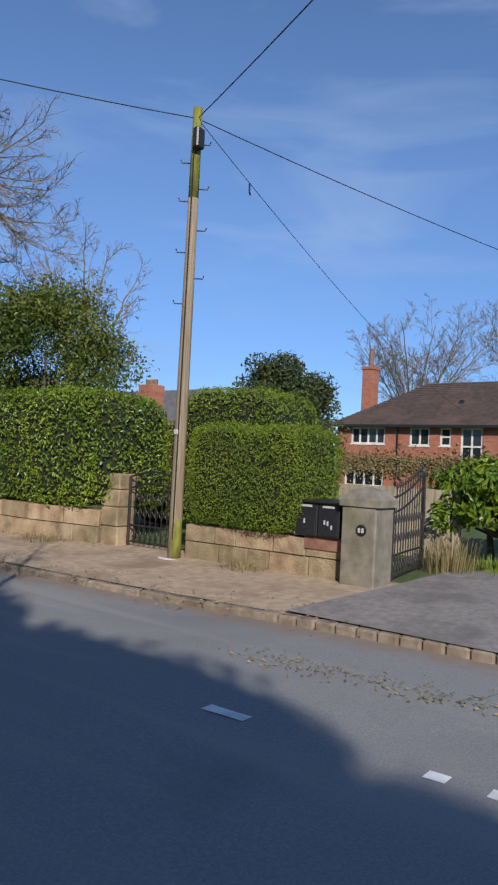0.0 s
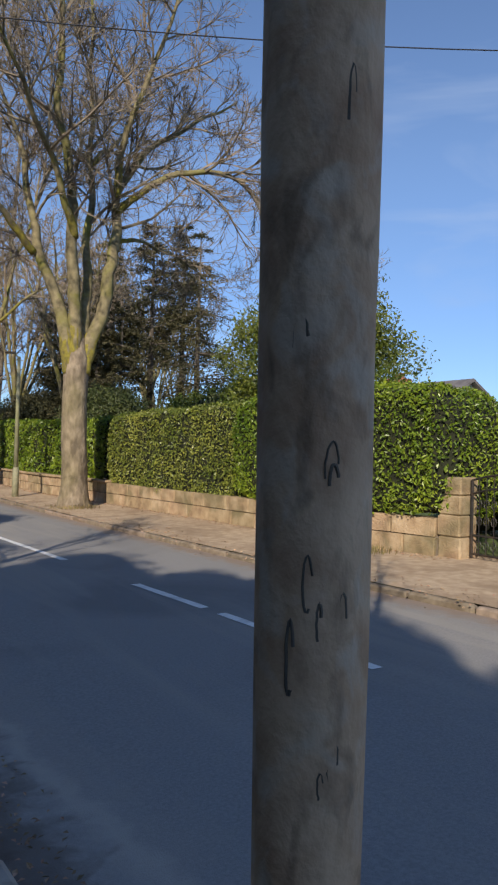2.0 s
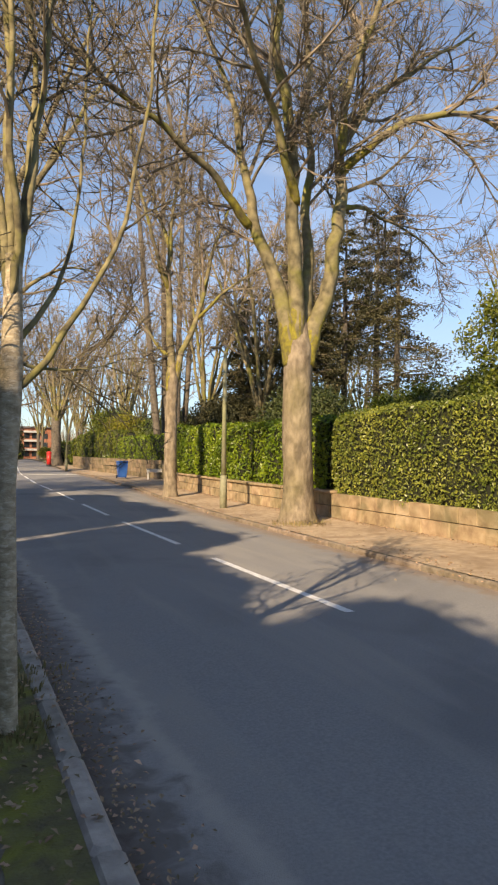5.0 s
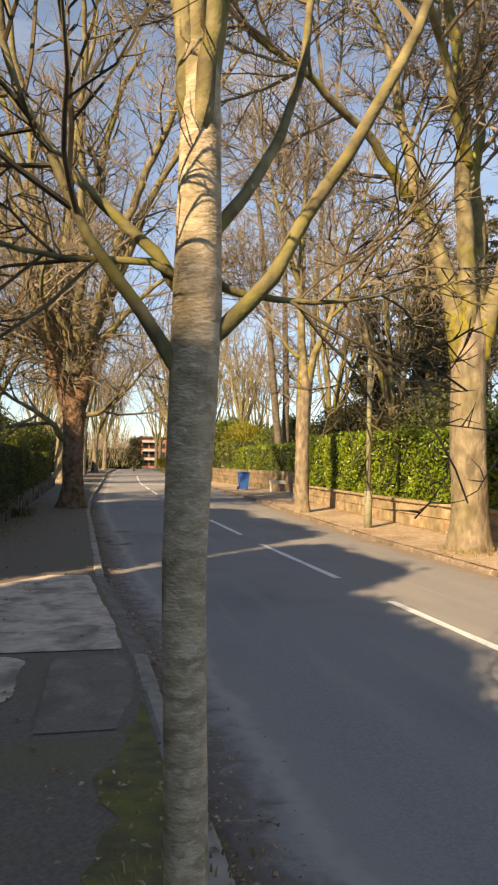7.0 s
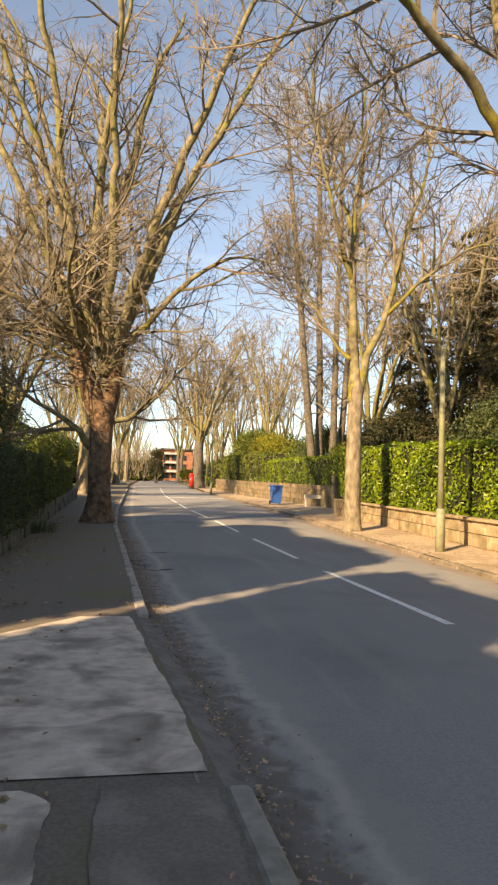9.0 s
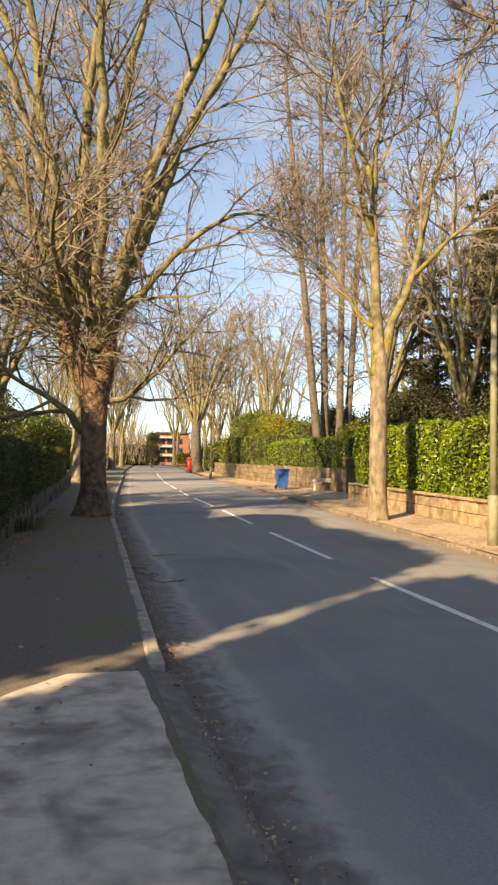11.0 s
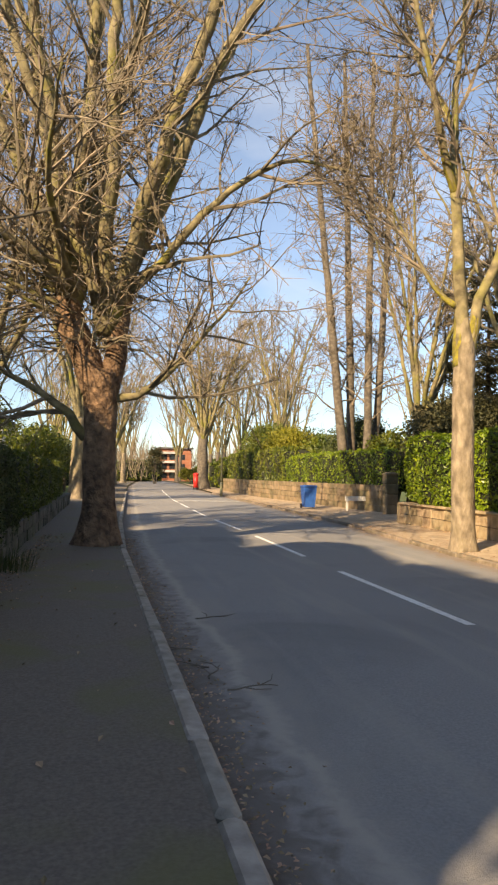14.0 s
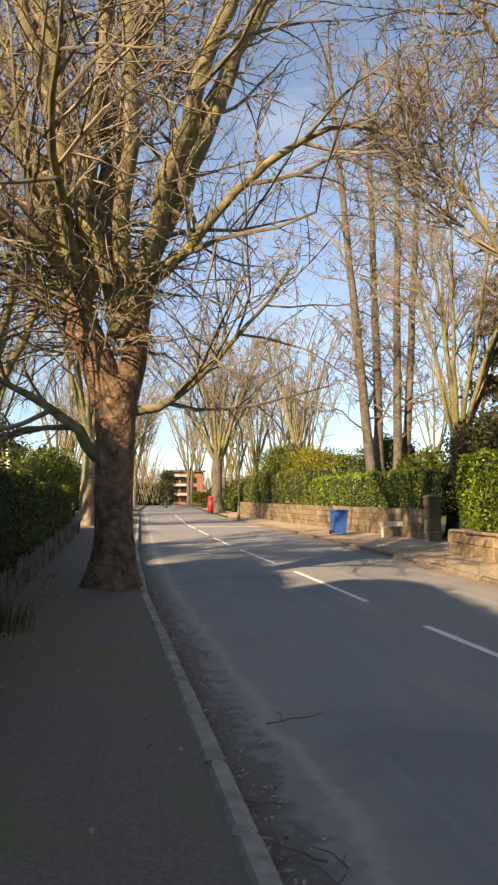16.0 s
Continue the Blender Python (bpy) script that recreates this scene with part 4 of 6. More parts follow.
hedge("square clipped cypress hedge, yellow green on top", 8.55, 9.75, 5.1, 7.3, 0.62, 2.2, CYPRESS, 0.042, 2600, 15, power=7, lump=0.06, narrow=0.35, taper=0.16)
hedge("tall clipped cypress hedge in the garden behind", 11.4, 13.2, 7.6, 10.35, 0.15, 3.2, CYPRESS, 0.07, 500, 16, power=5, lump=0.06, narrow=0.35)
hedge("clipped golden cypress hedge at the garden path", 11.5, 12.6, 10.3, 11.8, 0.15, 2.5, GOLDEN, 0.06, 500, 17, power=4, lump=0.06, narrow=0.35)
hedge("low clipped green hedge behind the wall", 10.35, 12.3, 43.4, 58.0, 0.9, 2.75, LAUREL, 0.12, 130, 18, lump=0.12, skew=-0.06)
hedge("long green hedge along the road wall", 10.0, 12.0, 58.0, 80.0, 0.9, 3.3, OAKLEAF, 0.16, 90, 19, lump=0.2)

# ---- hedges, near side ----
hedge("dark clipped yew hedge above a low wall", -3.3, -1.92, 22.5, 31.0, 0.35, 2.0, YEW, 0.06, 600, 21, lump=0.06, skew=-0.02)
hedge("sunlit clipped hedge farther along the pavement", -3.6, -2.2, 31.0, 50.0, 0.45, 2.0, OAKLEAF, 0.08, 240, 22, lump=0.08, skew=-0.02)
hedge("low dark hedge at the bend", -5.0, -1.0, 92.0, 110.0, 0.1, 2.2, YEW, 0.2, 60, 23, lump=0.2)

# ---- evergreen trees and shrubs on the near side, and unseen screens added to shade the road ----
bush("evergreen_tree", "dense dark holly tree overhanging the pavement hedge", "tree", (-4.6, 26.0, 0.1), (2.2, 4.0, 2.6), YEW, 0.1, 120, 160, 31)
# added, never in view: heights set the shadow edges, the slot leaves a sun stripe
for i, (a, b, h) in enumerate(((-38.0, -15.8, 9.2), (-16.0, -9.0, 9.1), (-9.2, -5.8, 9.4), (-6.0, -1.4, 10.0), (-1.6, 1.4, 9.2), (1.2, 2.9, 8.1), (2.8, 6.5, 8.5), (6.3, 10.3, 9.6),
                               (11.45, 16.7, 9.9), (16.5, 21.7, 9.6), (21.6, 28.5, 8.0))):
    hedge("tall evergreen screen added out of view to shade the road", -8.2, -7.1, a, b, 0.0, h, YEW, 0.2, 50, 30 + i, power=14 if b == 10.3 or a == 11.45 else 7, lump=0.25, lump_freq=2.0,
          group="evergreen screen")
bush("evergreen_tree", "dark evergreen behind the clipped hedge", "tree", (-6.0, 36.0, 0.1), (2.4, 4.4, 2.8), YEW, 0.15, 120, 130, 137)
bush("evergreen_tree", "dark evergreen behind the clipped hedge", "tree", (-6.5, 47.0, 0.1), (2.4, 5.0, 2.8), OAKLEAF, 0.17, 110, 120, 138)

# ---- shrubs and evergreens, far side ----
bush("evergreen_tree", "broad evergreen oak rising above the hedge", "tree", (14.0, 18.3, 0.2), (3.1, 3.2, 3.8), OAKLEAF, 0.12, 260, 215, 41, clump=0.28, low=-0.9)
bush("shrub", "dark spreading yew beside the oak", "shrub", (15.5, 22.5, 0.2), (2.4, 2.8, 2.3), YEW, 0.12, 110, 220, 42, clump=0.3)
bush("yew_tree", "dark rounded yew with uneven top", "tree", (21.0, 14.2, 0.2), (2.4, 2.3, 2.75), YEW, 0.14, 130, 220, 43, clump=0.28)
bush("yew_tree", "dark yew behind the house corner", "tree", (34.0, 23.5, 0.2), (2.0, 2.0, 2.9), YEW, 0.16, 70, 130, 44)
bush("laurel_shrub", "large leaved laurel shrub beside the drive", "shrub", (13.1, 3.95, 0.15), (1.5, 1.5, 0.97), LAUREL, 0.17, 75, 120, 45, clump=0.3, narrow=0.4)
bush("laurel_shrub", "large leaved laurel shrub beside the drive", "shrub", (14.8, 2.7, 0.15), (1.6, 1.5, 1.0), LAUREL, 0.17, 60, 120, 46, clump=0.3, narrow=0.4)
bush("golden_shrub", "bright yellow green shrub above the wall", "shrub", (12.2, 66.0, 0.3), (1.9, 3.0, 2.7), GOLDEN, 0.17, 90, 170, 47)
bush("shrub", "olive green shrub above the wall", "shrub", (13.0, 76.0, 0.3), (2.2, 5.0, 3.0), OAKLEAF, 0.2, 90, 150, 48)
bush("shrub", "dark green shrub under the tall trunks", "shrub", (14.0, 56.0, 0.3), (2.0, 2.6, 2.6), YEW, 0.17, 90, 150, 49)
bush("shrub", "dark green cypress shrub behind the hedge", "shrub", (13.4, 43.0, 0.3), (2.2, 3.0, 2.6), CEDAR, 0.16, 120, 190, 50)
bush("shrub", "dark spreading shrub with bare red stems", "shrub", (13.5, 33.0, 0.3), (2.2, 3.2, 2.2), YEW, 0.15, 110, 200, 51, stems=7)
bush("golden_shrub", "yellow green shrub beside the conifers", "shrub", (16.0, 28.5, 0.3), (1.6, 2.4, 1.75), GOLDEN, 0.12, 70, 170, 52)
bush("shrub", "small dark conifer at the bend", "shrub", (6.3, 124.0, 0.1), (1.4, 1.4, 3.2), CEDAR, 0.25, 40, 100, 53)
bush("shrub", "yellow shrub in a front garden at the bend", "shrub", (11.0, 118.0, 0.1), (2.0, 2.5, 1.2), GOLDEN, 0.25, 40, 90, 54)

# ivy band on the house front comes with the house


def conifer(label, at, h, spread, seed, bare=0.35, leaf=CEDAR, density=260, tiers=15):
    """A tall conifer with a straight trunk and flat, layered sprays."""
    top = thing("conifer", at, label, "tree", "tall conifers behind the hedge")
    g = np.random.default_rng(seed)
    at = np.array(at, float)
    tr, br, fol = Mesher(), Mesher(), Mesher()
    tr.tube([at + (0, 0, -0.2), at + (0.05, 0.05, h * 0.5), at + (0.1, 0, h)], [0.014 * h, 0.01 * h, 0.02], 10)
    for i in range(tiers):
        f = bare + (1 - bare) * (i + g.uniform(0, 0.6)) / tiers
        for _ in range(5):
            a = g.uniform(0, 6.28)
            L = spread * (1.05 - f) * g.uniform(0.5, 1.15) / (1 - bare) * 0.9 + 0.4
            p = at + (0, 0, h * f)
            d = np.array([math.cos(a), math.sin(a), g.uniform(-0.35, 0.2)])
            pts = np.array([p, p + d * L * 0.5, p + d * L + (0, 0, -0.08 * L)])
            br.tube(pts, [0.045, 0.03, 0.01], 4)
            k = int(density * L / spread)
            u = g.uniform(0.25, 1.05, (k, 1))
            q = p + d * L * u + g.normal(0, 0.13 * L, (k, 3)) * np.array([1, 1, 0.5]) - np.abs(g.normal(0, 0.1 * L, (k, 1))) * [0, 0, 1]
            leaf_quads(fol, q, np.tile([0, 0, 1.0], (k, 1)), 0.2, 0.6, int(g.integers(1e6)), 0.4)
    tr.make("trunk", DARK_BARK, top, smooth=True)
    br.make("dead_wood", DARK_BARK, top, "bare dead branches", kind="stuff")
    fol.make("foliage", leaf, top, kind="stuff")
    return top


for i, (x, y, rx, ry, rz, lf) in enumerate(((13.8, 50.5, 1.6, 2.4, 2.0, OAKLEAF), (13.6, 61.5, 1.8, 2.6, 2.3, OAKLEAF), (15.5, 71.0, 2.0, 3.0, 2.8, YEW), (13.0, 82.0, 2.0, 3.0, 2.4, OAKLEAF),
                                              (19.0, 52.0, 2.5, 3.0, 2.6, YEW), (18.0, 90.0, 3.0, 5.0, 3.0, OAKLEAF), (-4.5, 60.0, 1.5, 5.0, 2.2, OAKLEAF), (16.5, 26.5, 2.2, 3.0, 2.2, YEW), (18.5, 32.5, 2.4, 3.0, 2.6, OAKLEAF), (13.5, 26.0, 1.4, 3.0, 1.7, OAKLEAF), (-4.0, 75.0, 1.5, 5.0, 2.2, YEW))):
    bush("shrub", "green garden shrub above the wall" if x > 0 else "green garden shrub beside the pavement", "shrub", (x, y, 0.2), (rx, ry, rz), lf, 0.22, 60, 110, 160 + i, group="garden shrubs")
conifer("tall cedar with flat dark layers of needles", (21.0, 37.5, 0.2), 14.5, 3.4, 61, 0.3)
conifer("tall dark pine with a bare trunk", (19.5, 40.5, 0.2), 15.5, 2.4, 62, 0.5, density=200)
conifer("tall dark pine with a bare trunk", (22.5, 42.0, 0.2), 16.5, 2.6, 63, 0.45, density=200)
conifer("tall dark pine with a bare trunk", (18.5, 44.0, 0.2), 15.0, 2.4, 64, 0.55, density=180)
for i, (x, y, h, sp) in enumerate(((14.9, 37.6, 11.5, 2.4), (16.6, 40.2, 14.0, 2.6), (14.6, 42.8, 10.5, 2.3), (17.6, 44.5, 15.0, 2.8), (16.0, 47.6, 12.5, 2.4))):
    conifer("tall brown green conifer in the garden behind the hedge", (x, y, 0.2), h, sp, 260 + i, 0.12, density=230, tiers=17)
conifer("tall dark cedar behind the tall trunks", (15.5, 36.0, 0.2), 9.0, 2.0, 65, 0.3, density=220)


# ---- bare trees ----
def grow_tree(name, label, at, bole, radii, limbs, counts, seed, length=2.6, n=6, level=3, bark=BARK, limb_mat=LIMB, twig=TWIG, twig_r=0.008, up=0.08,
              flare=0.45, rough=0.05, out=0.85, droop=0.0, group="", start=0.3, sides=18, moss=0.0, kink=(0.12, 2.0)):
    t = Tree(name, at, label, seed, bark, limb_mat, twig, twig_r, group=group)
    t.kink = kink
    t.counts = counts
    t.bole(bole, radii, sides, rough, flare)
    for pts, r in limbs:
        fine, rad = t.limb(pts, r)
        t.shoots(fine, rad, n, length, level - 1, start, out, up, droop)
        if moss:
            t.cushion(fine, rad, moss)
    return t.finish()


def fan(seed, foot, count, height, spread, r0, lean=(0, 0), zfork=0.0, tip=0.02, start_r=0.2):
    """Limbs that rise from a fork and spread, as points from the base."""
    g = np.random.default_rng(seed)
    out = []
    for i in range(count):
        a = 2 * math.pi * (i + g.uniform(-0.25, 0.25)) / count
        s = spread * g.uniform(0.55, 1.1)
        hh = height * g.uniform(0.8, 1.05)
        c, sn = math.cos(a), math.sin(a)
        f = np.array(foot)
        pts = [f, f + (c * s * 0.18 + lean[0] * 0.2, sn * s * 0.18 + lean[1] * 0.2, hh * 0.22), f + (c * s * 0.45 + lean[0] * 0.5, sn * s * 0.45 + lean[1] * 0.5, hh * 0.55),
               f + (c * s * 0.78 + lean[0], sn * s * 0.78 + lean[1], hh * 0.85), f + (c * s + lean[0], sn * s + lean[1], hh)]
        out.append((pts, (r0 * g.uniform(0.75, 1.1), tip)))
    return out


# the tall street tree with forked limbs
T1_LIMBS = [
    ([(-0.12, 0.0, 3.5), (-0.5, 0.1, 5.2), (-1.1, 0.2, 6.4), (-1.3, 0.1, 7.6), (-1.5, 0.3, 9.5), (-2.6, 0.6, 12.0)], (0.2, 0.03)),
    ([(-1.15, 0.2, 6.6), (-2.2, -0.4, 7.5), (-3.6, -1.0, 7.9), (-5.0, -1.4, 8.6), (-6.0, -1.8, 9.6)], (0.1, 0.02)),
    ([(-0.02, 0.0, 3.5), (-0.2, -0.2, 5.6), (-0.3, -0.4, 7.6), (-0.9, -0.8, 10.0), (-1.3, -1.6, 13.0), (-1.5, -2.0, 15.5)], (0.2, 0.03)),
    ([(-0.3, -0.4, 7.0), (-1.2, -1.2, 8.6), (-2.5, -2.6, 9.8), (-4.0, -3.8, 11.5)], (0.1, 0.02)),
    ([(0.08, 0.05, 3.5), (0.35, 0.3, 5.6), (0.42, 0.5, 8.0), (0.6, 0.9, 11.0), (0.6, 1.2, 15.5)], (0.17, 0.03)),
    ([(0.12, 0.0, 3.5), (0.55, -0.1, 5.2), (0.9, -0.1, 7.0), (0.98, 0.0, 8.5), (1.9, 0.2, 10.0), (3.3, 0.3, 11.2), (5.2, 0.5, 12.6)], (0.21, 0.03)),
    ([(0.95, 0.0, 8.0), (2.2, -0.6, 9.3), (3.6, -1.0, 9.6), (4.8, -1.3, 9.0), (5.9, -1.5, 7.9)], (0.11, 0.02)),
    ([(0.98, 0.0, 8.4), (1.0, -0.6, 10.4), (1.7, -1.4, 12.6), (2.2, -2.2, 15.0)], (0.11, 0.02)),
    ([(0.9, 0.0, 7.2), (2.4, 1.2, 7.9), (4.2, 2.2, 7.8), (6.3, 3.0, 7.2)], (0.07, 0.02)),
    ([(0.5, 0.8, 9.5), (1.9, 2.2, 11.0), (3.4, 3.5, 13.0)], (0.08, 0.02)),
]
grow_tree("street_tree", "tall bare beech with mossy forked limbs on the pavement", (7.05, 20.1, 0.12), [(0, 0, -0.15), (0, 0, 1.2), (-0.02, 0, 2.8), (0, 0, 3.9), (0, 0, 4.8)],
          [0.36, 0.335, 0.33, 0.34, 0.1], T1_LIMBS, (11, 11, 6), 71, 3.3, 15, 3, twig_r=0.009, sides=22, moss=1.5)
T2_LIMBS = [
    ([(-0.03, 0.0, 3.7), (-0.05, 0.0, 5.4), (-0.1, 0.1, 7.6), (0.0, 0.3, 9.0), (0.1, 0.2, 11.0), (0.3, 0.2, 14.5)], (0.16, 0.025)),
    ([(0.04, 0.0, 3.7), (0.5, -0.1, 5.4), (0.95, -0.1, 6.6), (1.4, 0.0, 8.6), (2.2, 0.2, 11.0), (2.6, 0.2, 14.0)], (0.13, 0.025)),
    ([(-0.1, 0.1, 7.4), (-0.8, -0.5, 8.8), (-1.6, -1.0, 10.8), (-2.0, -1.4, 13.5)], (0.09, 0.02)),
    ([(0.0, 0.3, 8.8), (-0.5, 1.2, 10.8), (-0.6, 2.0, 13.5)], (0.08, 0.02)),
    ([(0.9, -0.1, 6.4), (1.9, -0.8, 7.6), (3.3, -1.4, 8.4), (4.4, -1.8, 8.2)], (0.06, 0.018)),
    ([(-0.1, 0.05, 5.0), (-0.7, 0.2, 5.5), (-1.1, 0.3, 6.4), (-1.6, 0.4, 7.9)], (0.06, 0.018)),
]
grow_tree("street_tree", "slender bare street tree with a mossy fork", (6.8, 30.2, 0.12), [(0, 0, -0.15), (-0.02, 0, 1.5), (0.0, 0, 3.0), (0.02, 0, 4.1), (0.02, 0, 4.8)],
          [0.25, 0.225, 0.215, 0.22, 0.08], T2_LIMBS, (9, 9, 6), 72, 3.2, 16, 3, twig_r=0.009, moss=1.3)
# the big rugged tree on the near pavement
T3_LIMBS = fan(73, (-0.7, 0.1, 4.7), 6, 13.0, 4.6, 0.21, (-0.6, 0.0), tip=0.04) + fan(74, (0.05, 0.0, 4.4), 7, 13.0, 5.6, 0.19, (1.2, -0.3), tip=0.04) + [
    ([(0.2, 0.0, 3.0), (0.7, -0.2, 3.15), (1.4, -0.4, 3.6), (2.2, -0.5, 4.4), (3.0, -0.6, 5.6)], (0.1, 0.02)),
    ([(-0.3, 0.0, 2.2), (-0.8, 0.1, 2.7), (-1.3, 0.1, 3.2), (-2.1, 0.2, 3.5), (-2.9, 0.3, 4.6)], (0.12, 0.025)),
    ([(0.1, 0.0, 4.8), (1.2, -0.6, 6.0), (2.4, -1.0, 7.3), (3.6, -1.2, 7.9), (5.4, -1.4, 7.6)], (0.12, 0.02)),
    ([(-0.8, -0.1, 5.2), (-1.8, -1.0, 6.0), (-3.2, -1.6, 6.6), (-4.6, -2.0, 6.7)], (0.12, 0.02)),
    ([(-0.6, -0.2, 5.1), (-0.9, -1.6, 6.0), (-1.0, -3.2, 6.7), (-0.6, -4.8, 7.4)], (0.1, 0.02)),
]
T3_LIMBS += [([(-0.7, 0.0, 4.6 + 0.25 * i), (-1.5, -0.5 + 0.3 * i, 4.9 + 0.3 * i), (-2.6, -0.9 + 0.5 * i, 5.3 + 0.2 * i), (-3.8, -1.0 + 0.6 * i, 5.3 + 0.1 * i)], (0.06, 0.015))
             for i in range(4)]
t3 = Tree("street_tree", (-0.52, 31.8, 0.1), "massive rugged old street tree with a swollen trunk", 75, PLANE_BARK, LIMB, TWIG, 0.0068)
t3.counts = (7, 8, 5)
t3.bole([(0.02, 0, -0.15), (0.02, 0, 0.9), (0.0, 0, 2.3), (-0.02, 0, 3.6)], [0.4, 0.355, 0.34, 0.37], 24, 0.09, 0.5)
t3.bole([(-0.1, 0, 3.2), (-0.35, 0, 3.9), (-0.65, 0.05, 4.6), (-0.8, 0.1, 5.4)], [0.3, 0.28, 0.3, 0.22], 18, 0.12, 0.0)
t3.bole([(0.1, 0, 3.1), (0.28, 0, 3.9), (0.35, 0, 4.7), (0.5, 0.1, 5.6)], [0.24, 0.22, 0.2, 0.16], 18, 0.1, 0.0)
for pts, r in T3_LIMBS:
    fine, rad = t3.limb(pts, r)
    t3.shoots(fine, rad, 11, 3.2, 2, 0.15, 0.95, 0.05)
# burrs of tangled shoots round the fork
for i in range(170):
    a = t3.g.uniform(0, 6.28)
    foot = t3.at + np.array([math.cos(a) * 0.35 - 0.35, math.sin(a) * 0.3, t3.g.uniform(4.0, 6.6)])
    pts = t3.path(foot, (math.cos(a) - 0.25, math.sin(a), 0.1), t3.g.uniform(0.8, 2.7), 6, 0.24, 0.0)
    rad = np.linspace(0.022, 0.008, 7)
    t3.twigs.tube(pts, rad, 4, cap=False)
    t3.shoots(pts, rad, 8, 0.6, 0, 0.15, 1.0, 0.03)
t3.finish()
grow_tree("garden_tree", "pale mossy tree behind the clipped hedge", (-4.4, 39.0, 0.1), [(0, 0, -0.1), (0.05, 0, 2.0), (0.1, 0, 3.3)], [0.33, 0.28, 0.28],
          fan(76, (0.1, 0, 3.1), 6, 8.5, 4.0, 0.15), (6, 6, 6), 76, 2.4, 7, 3, twig_r=0.01)
grow_tree("garden_tree", "bare ivy stemmed tree leaning over the garden wall", (13.0, 46.5, 0.1), [(0, 0, -0.1), (0.1, 0, 2.0), (0.3, 0, 3.6)], [0.28, 0.24, 0.22],
          fan(78, (0.3, 0, 3.4), 8, 12.0, 4.2, 0.13, (0.6, -0.4)), (8, 8, 6), 78, 2.8, 10, 3, twig_r=0.011)
grow_tree("garden_tree", "twiggy bare tree behind the near hedge", (-5.4, 33.5, 0.1), [(0, 0, -0.1), (0.1, 0, 1.6), (0.2, 0, 2.8)], [0.24, 0.2, 0.2],
          fan(79, (0.2, 0, 2.6), 9, 7.5, 3.6, 0.1), (9, 8, 6), 79, 2.4, 9, 3, twig_r=0.009)
grow_tree("street_tree", "spreading bare street tree beside the post box", (8.9, 88.0, 0.12), [(0, 0, -0.1), (0, 0, 3.0), (0, 0, 5.6)], [0.6, 0.52, 0.5],
          fan(77, (0, 0, 4.6), 13, 13.5, 8.0, 0.2), (7, 7, 5), 77, 4.2, 10, 3, twig_r=0.018, bark=DARK_BARK, out=1.0)
for i, (x, y, h, s) in enumerate(((-2.2, 58.0, 12, 4.5), (-1.2, 84.0, 13, 5.0), (0.0, 106.0, 14, 6.0), (1.6, 128.0, 14, 6.0))):
    grow_tree("street_tree", "bare street tree farther along the road", (x, y, 0.1), [(0, 0, -0.1), (0.05, 0, 2.5), (0.1, 0, 4.6)], [0.42, 0.36, 0.36],
              fan(80 + i, (0.1, 0, 4.3), 8, h, s, 0.17), (6, 7, 5), 80 + i, 3.4, 9, 3, twig_r=0.014 + 0.004 * i, group="far street trees")
# four tall slender trunks in a clump
for i, (bx, tx, by) in enumerate(((12.2, 10.6, 53.0), (12.7, 12.4, 53.6), (13.2, 13.5, 52.8), (13.75, 14.7, 53.4))):
    lean = (tx - bx) / 16.0
    tall = 25.0
    tr = Tree("lime_tree", (bx, by, 0.1), "tall slender bare tree in a clump of four", 90 + i, DARK_BARK, DARK_BARK, TWIG, 0.011, group="clump of tall trees")
    tr.counts = (6, 6, 5)
    fine = np.array([(lean * z * (0.55 + 0.45 * min(1, z / 4)) if i else lean * z, 0.02 * z * math.sin(i), z) for z in np.linspace(-0.2, tall, 24)])
    tr.bole(fine, np.linspace(0.28 - 0.015 * i, 0.1, 24), 12, 0.03, 0.35)
    tr.shoots(fine + tr.at, np.linspace(0.2, 0.04, 24), 44, 2.9, 2, 0.2, 1.15, -0.01, 0.04)
    tr.finish()
for i, (x, y, h, s, fork, ct) in enumerate(((13.6, 38.5, 10, 4.0, 3.2, 8), (33.0, 66.0, 14, 5.0, 4.5, 8), (15.0, 80.0, 13, 5.0, 4.5, 8), (15.0, 100.0, 15, 6, 4.5, 8),
                                            (27.0, 56.0, 15, 5.0, 5.0, 8), (34.0, 42.0, 13, 4.6, 4.0, 8), (48.0, 21.5, 8.2, 5.6, 3.2, 15), (54.0, 15.0, 9.5, 5.0, 4.0, 11),
                                            (-9.0, 52.0, 13, 5.0, 4.0, 7), (-10.0, 72.0, 14, 6.0, 4.0, 7), (-7.0, 96.0, 14, 6.0, 4.0, 7))):
    grow_tree("garden_tree", "bare winter tree in a garden", (x, y, 0.1), [(0, 0, -0.1), (0.05, 0, fork * 0.5), (0.1, 0, fork + 0.2)], [0.32, 0.27, 0.26],
              fan(100 + i, (0.1, 0, fork), ct, h, s, 0.07 if x > 40 else 0.14), (8, 7, 5) if x > 40 else (4, 5, 4) if y > 70 else (5, 6, 5), 100 + i, 3.0, 6 if y > 70 else 8, 3, twig_r=0.011 if x > 40 else 0.022 if y > 70 else 0.014, bark=DARK_BARK, group="garden trees")

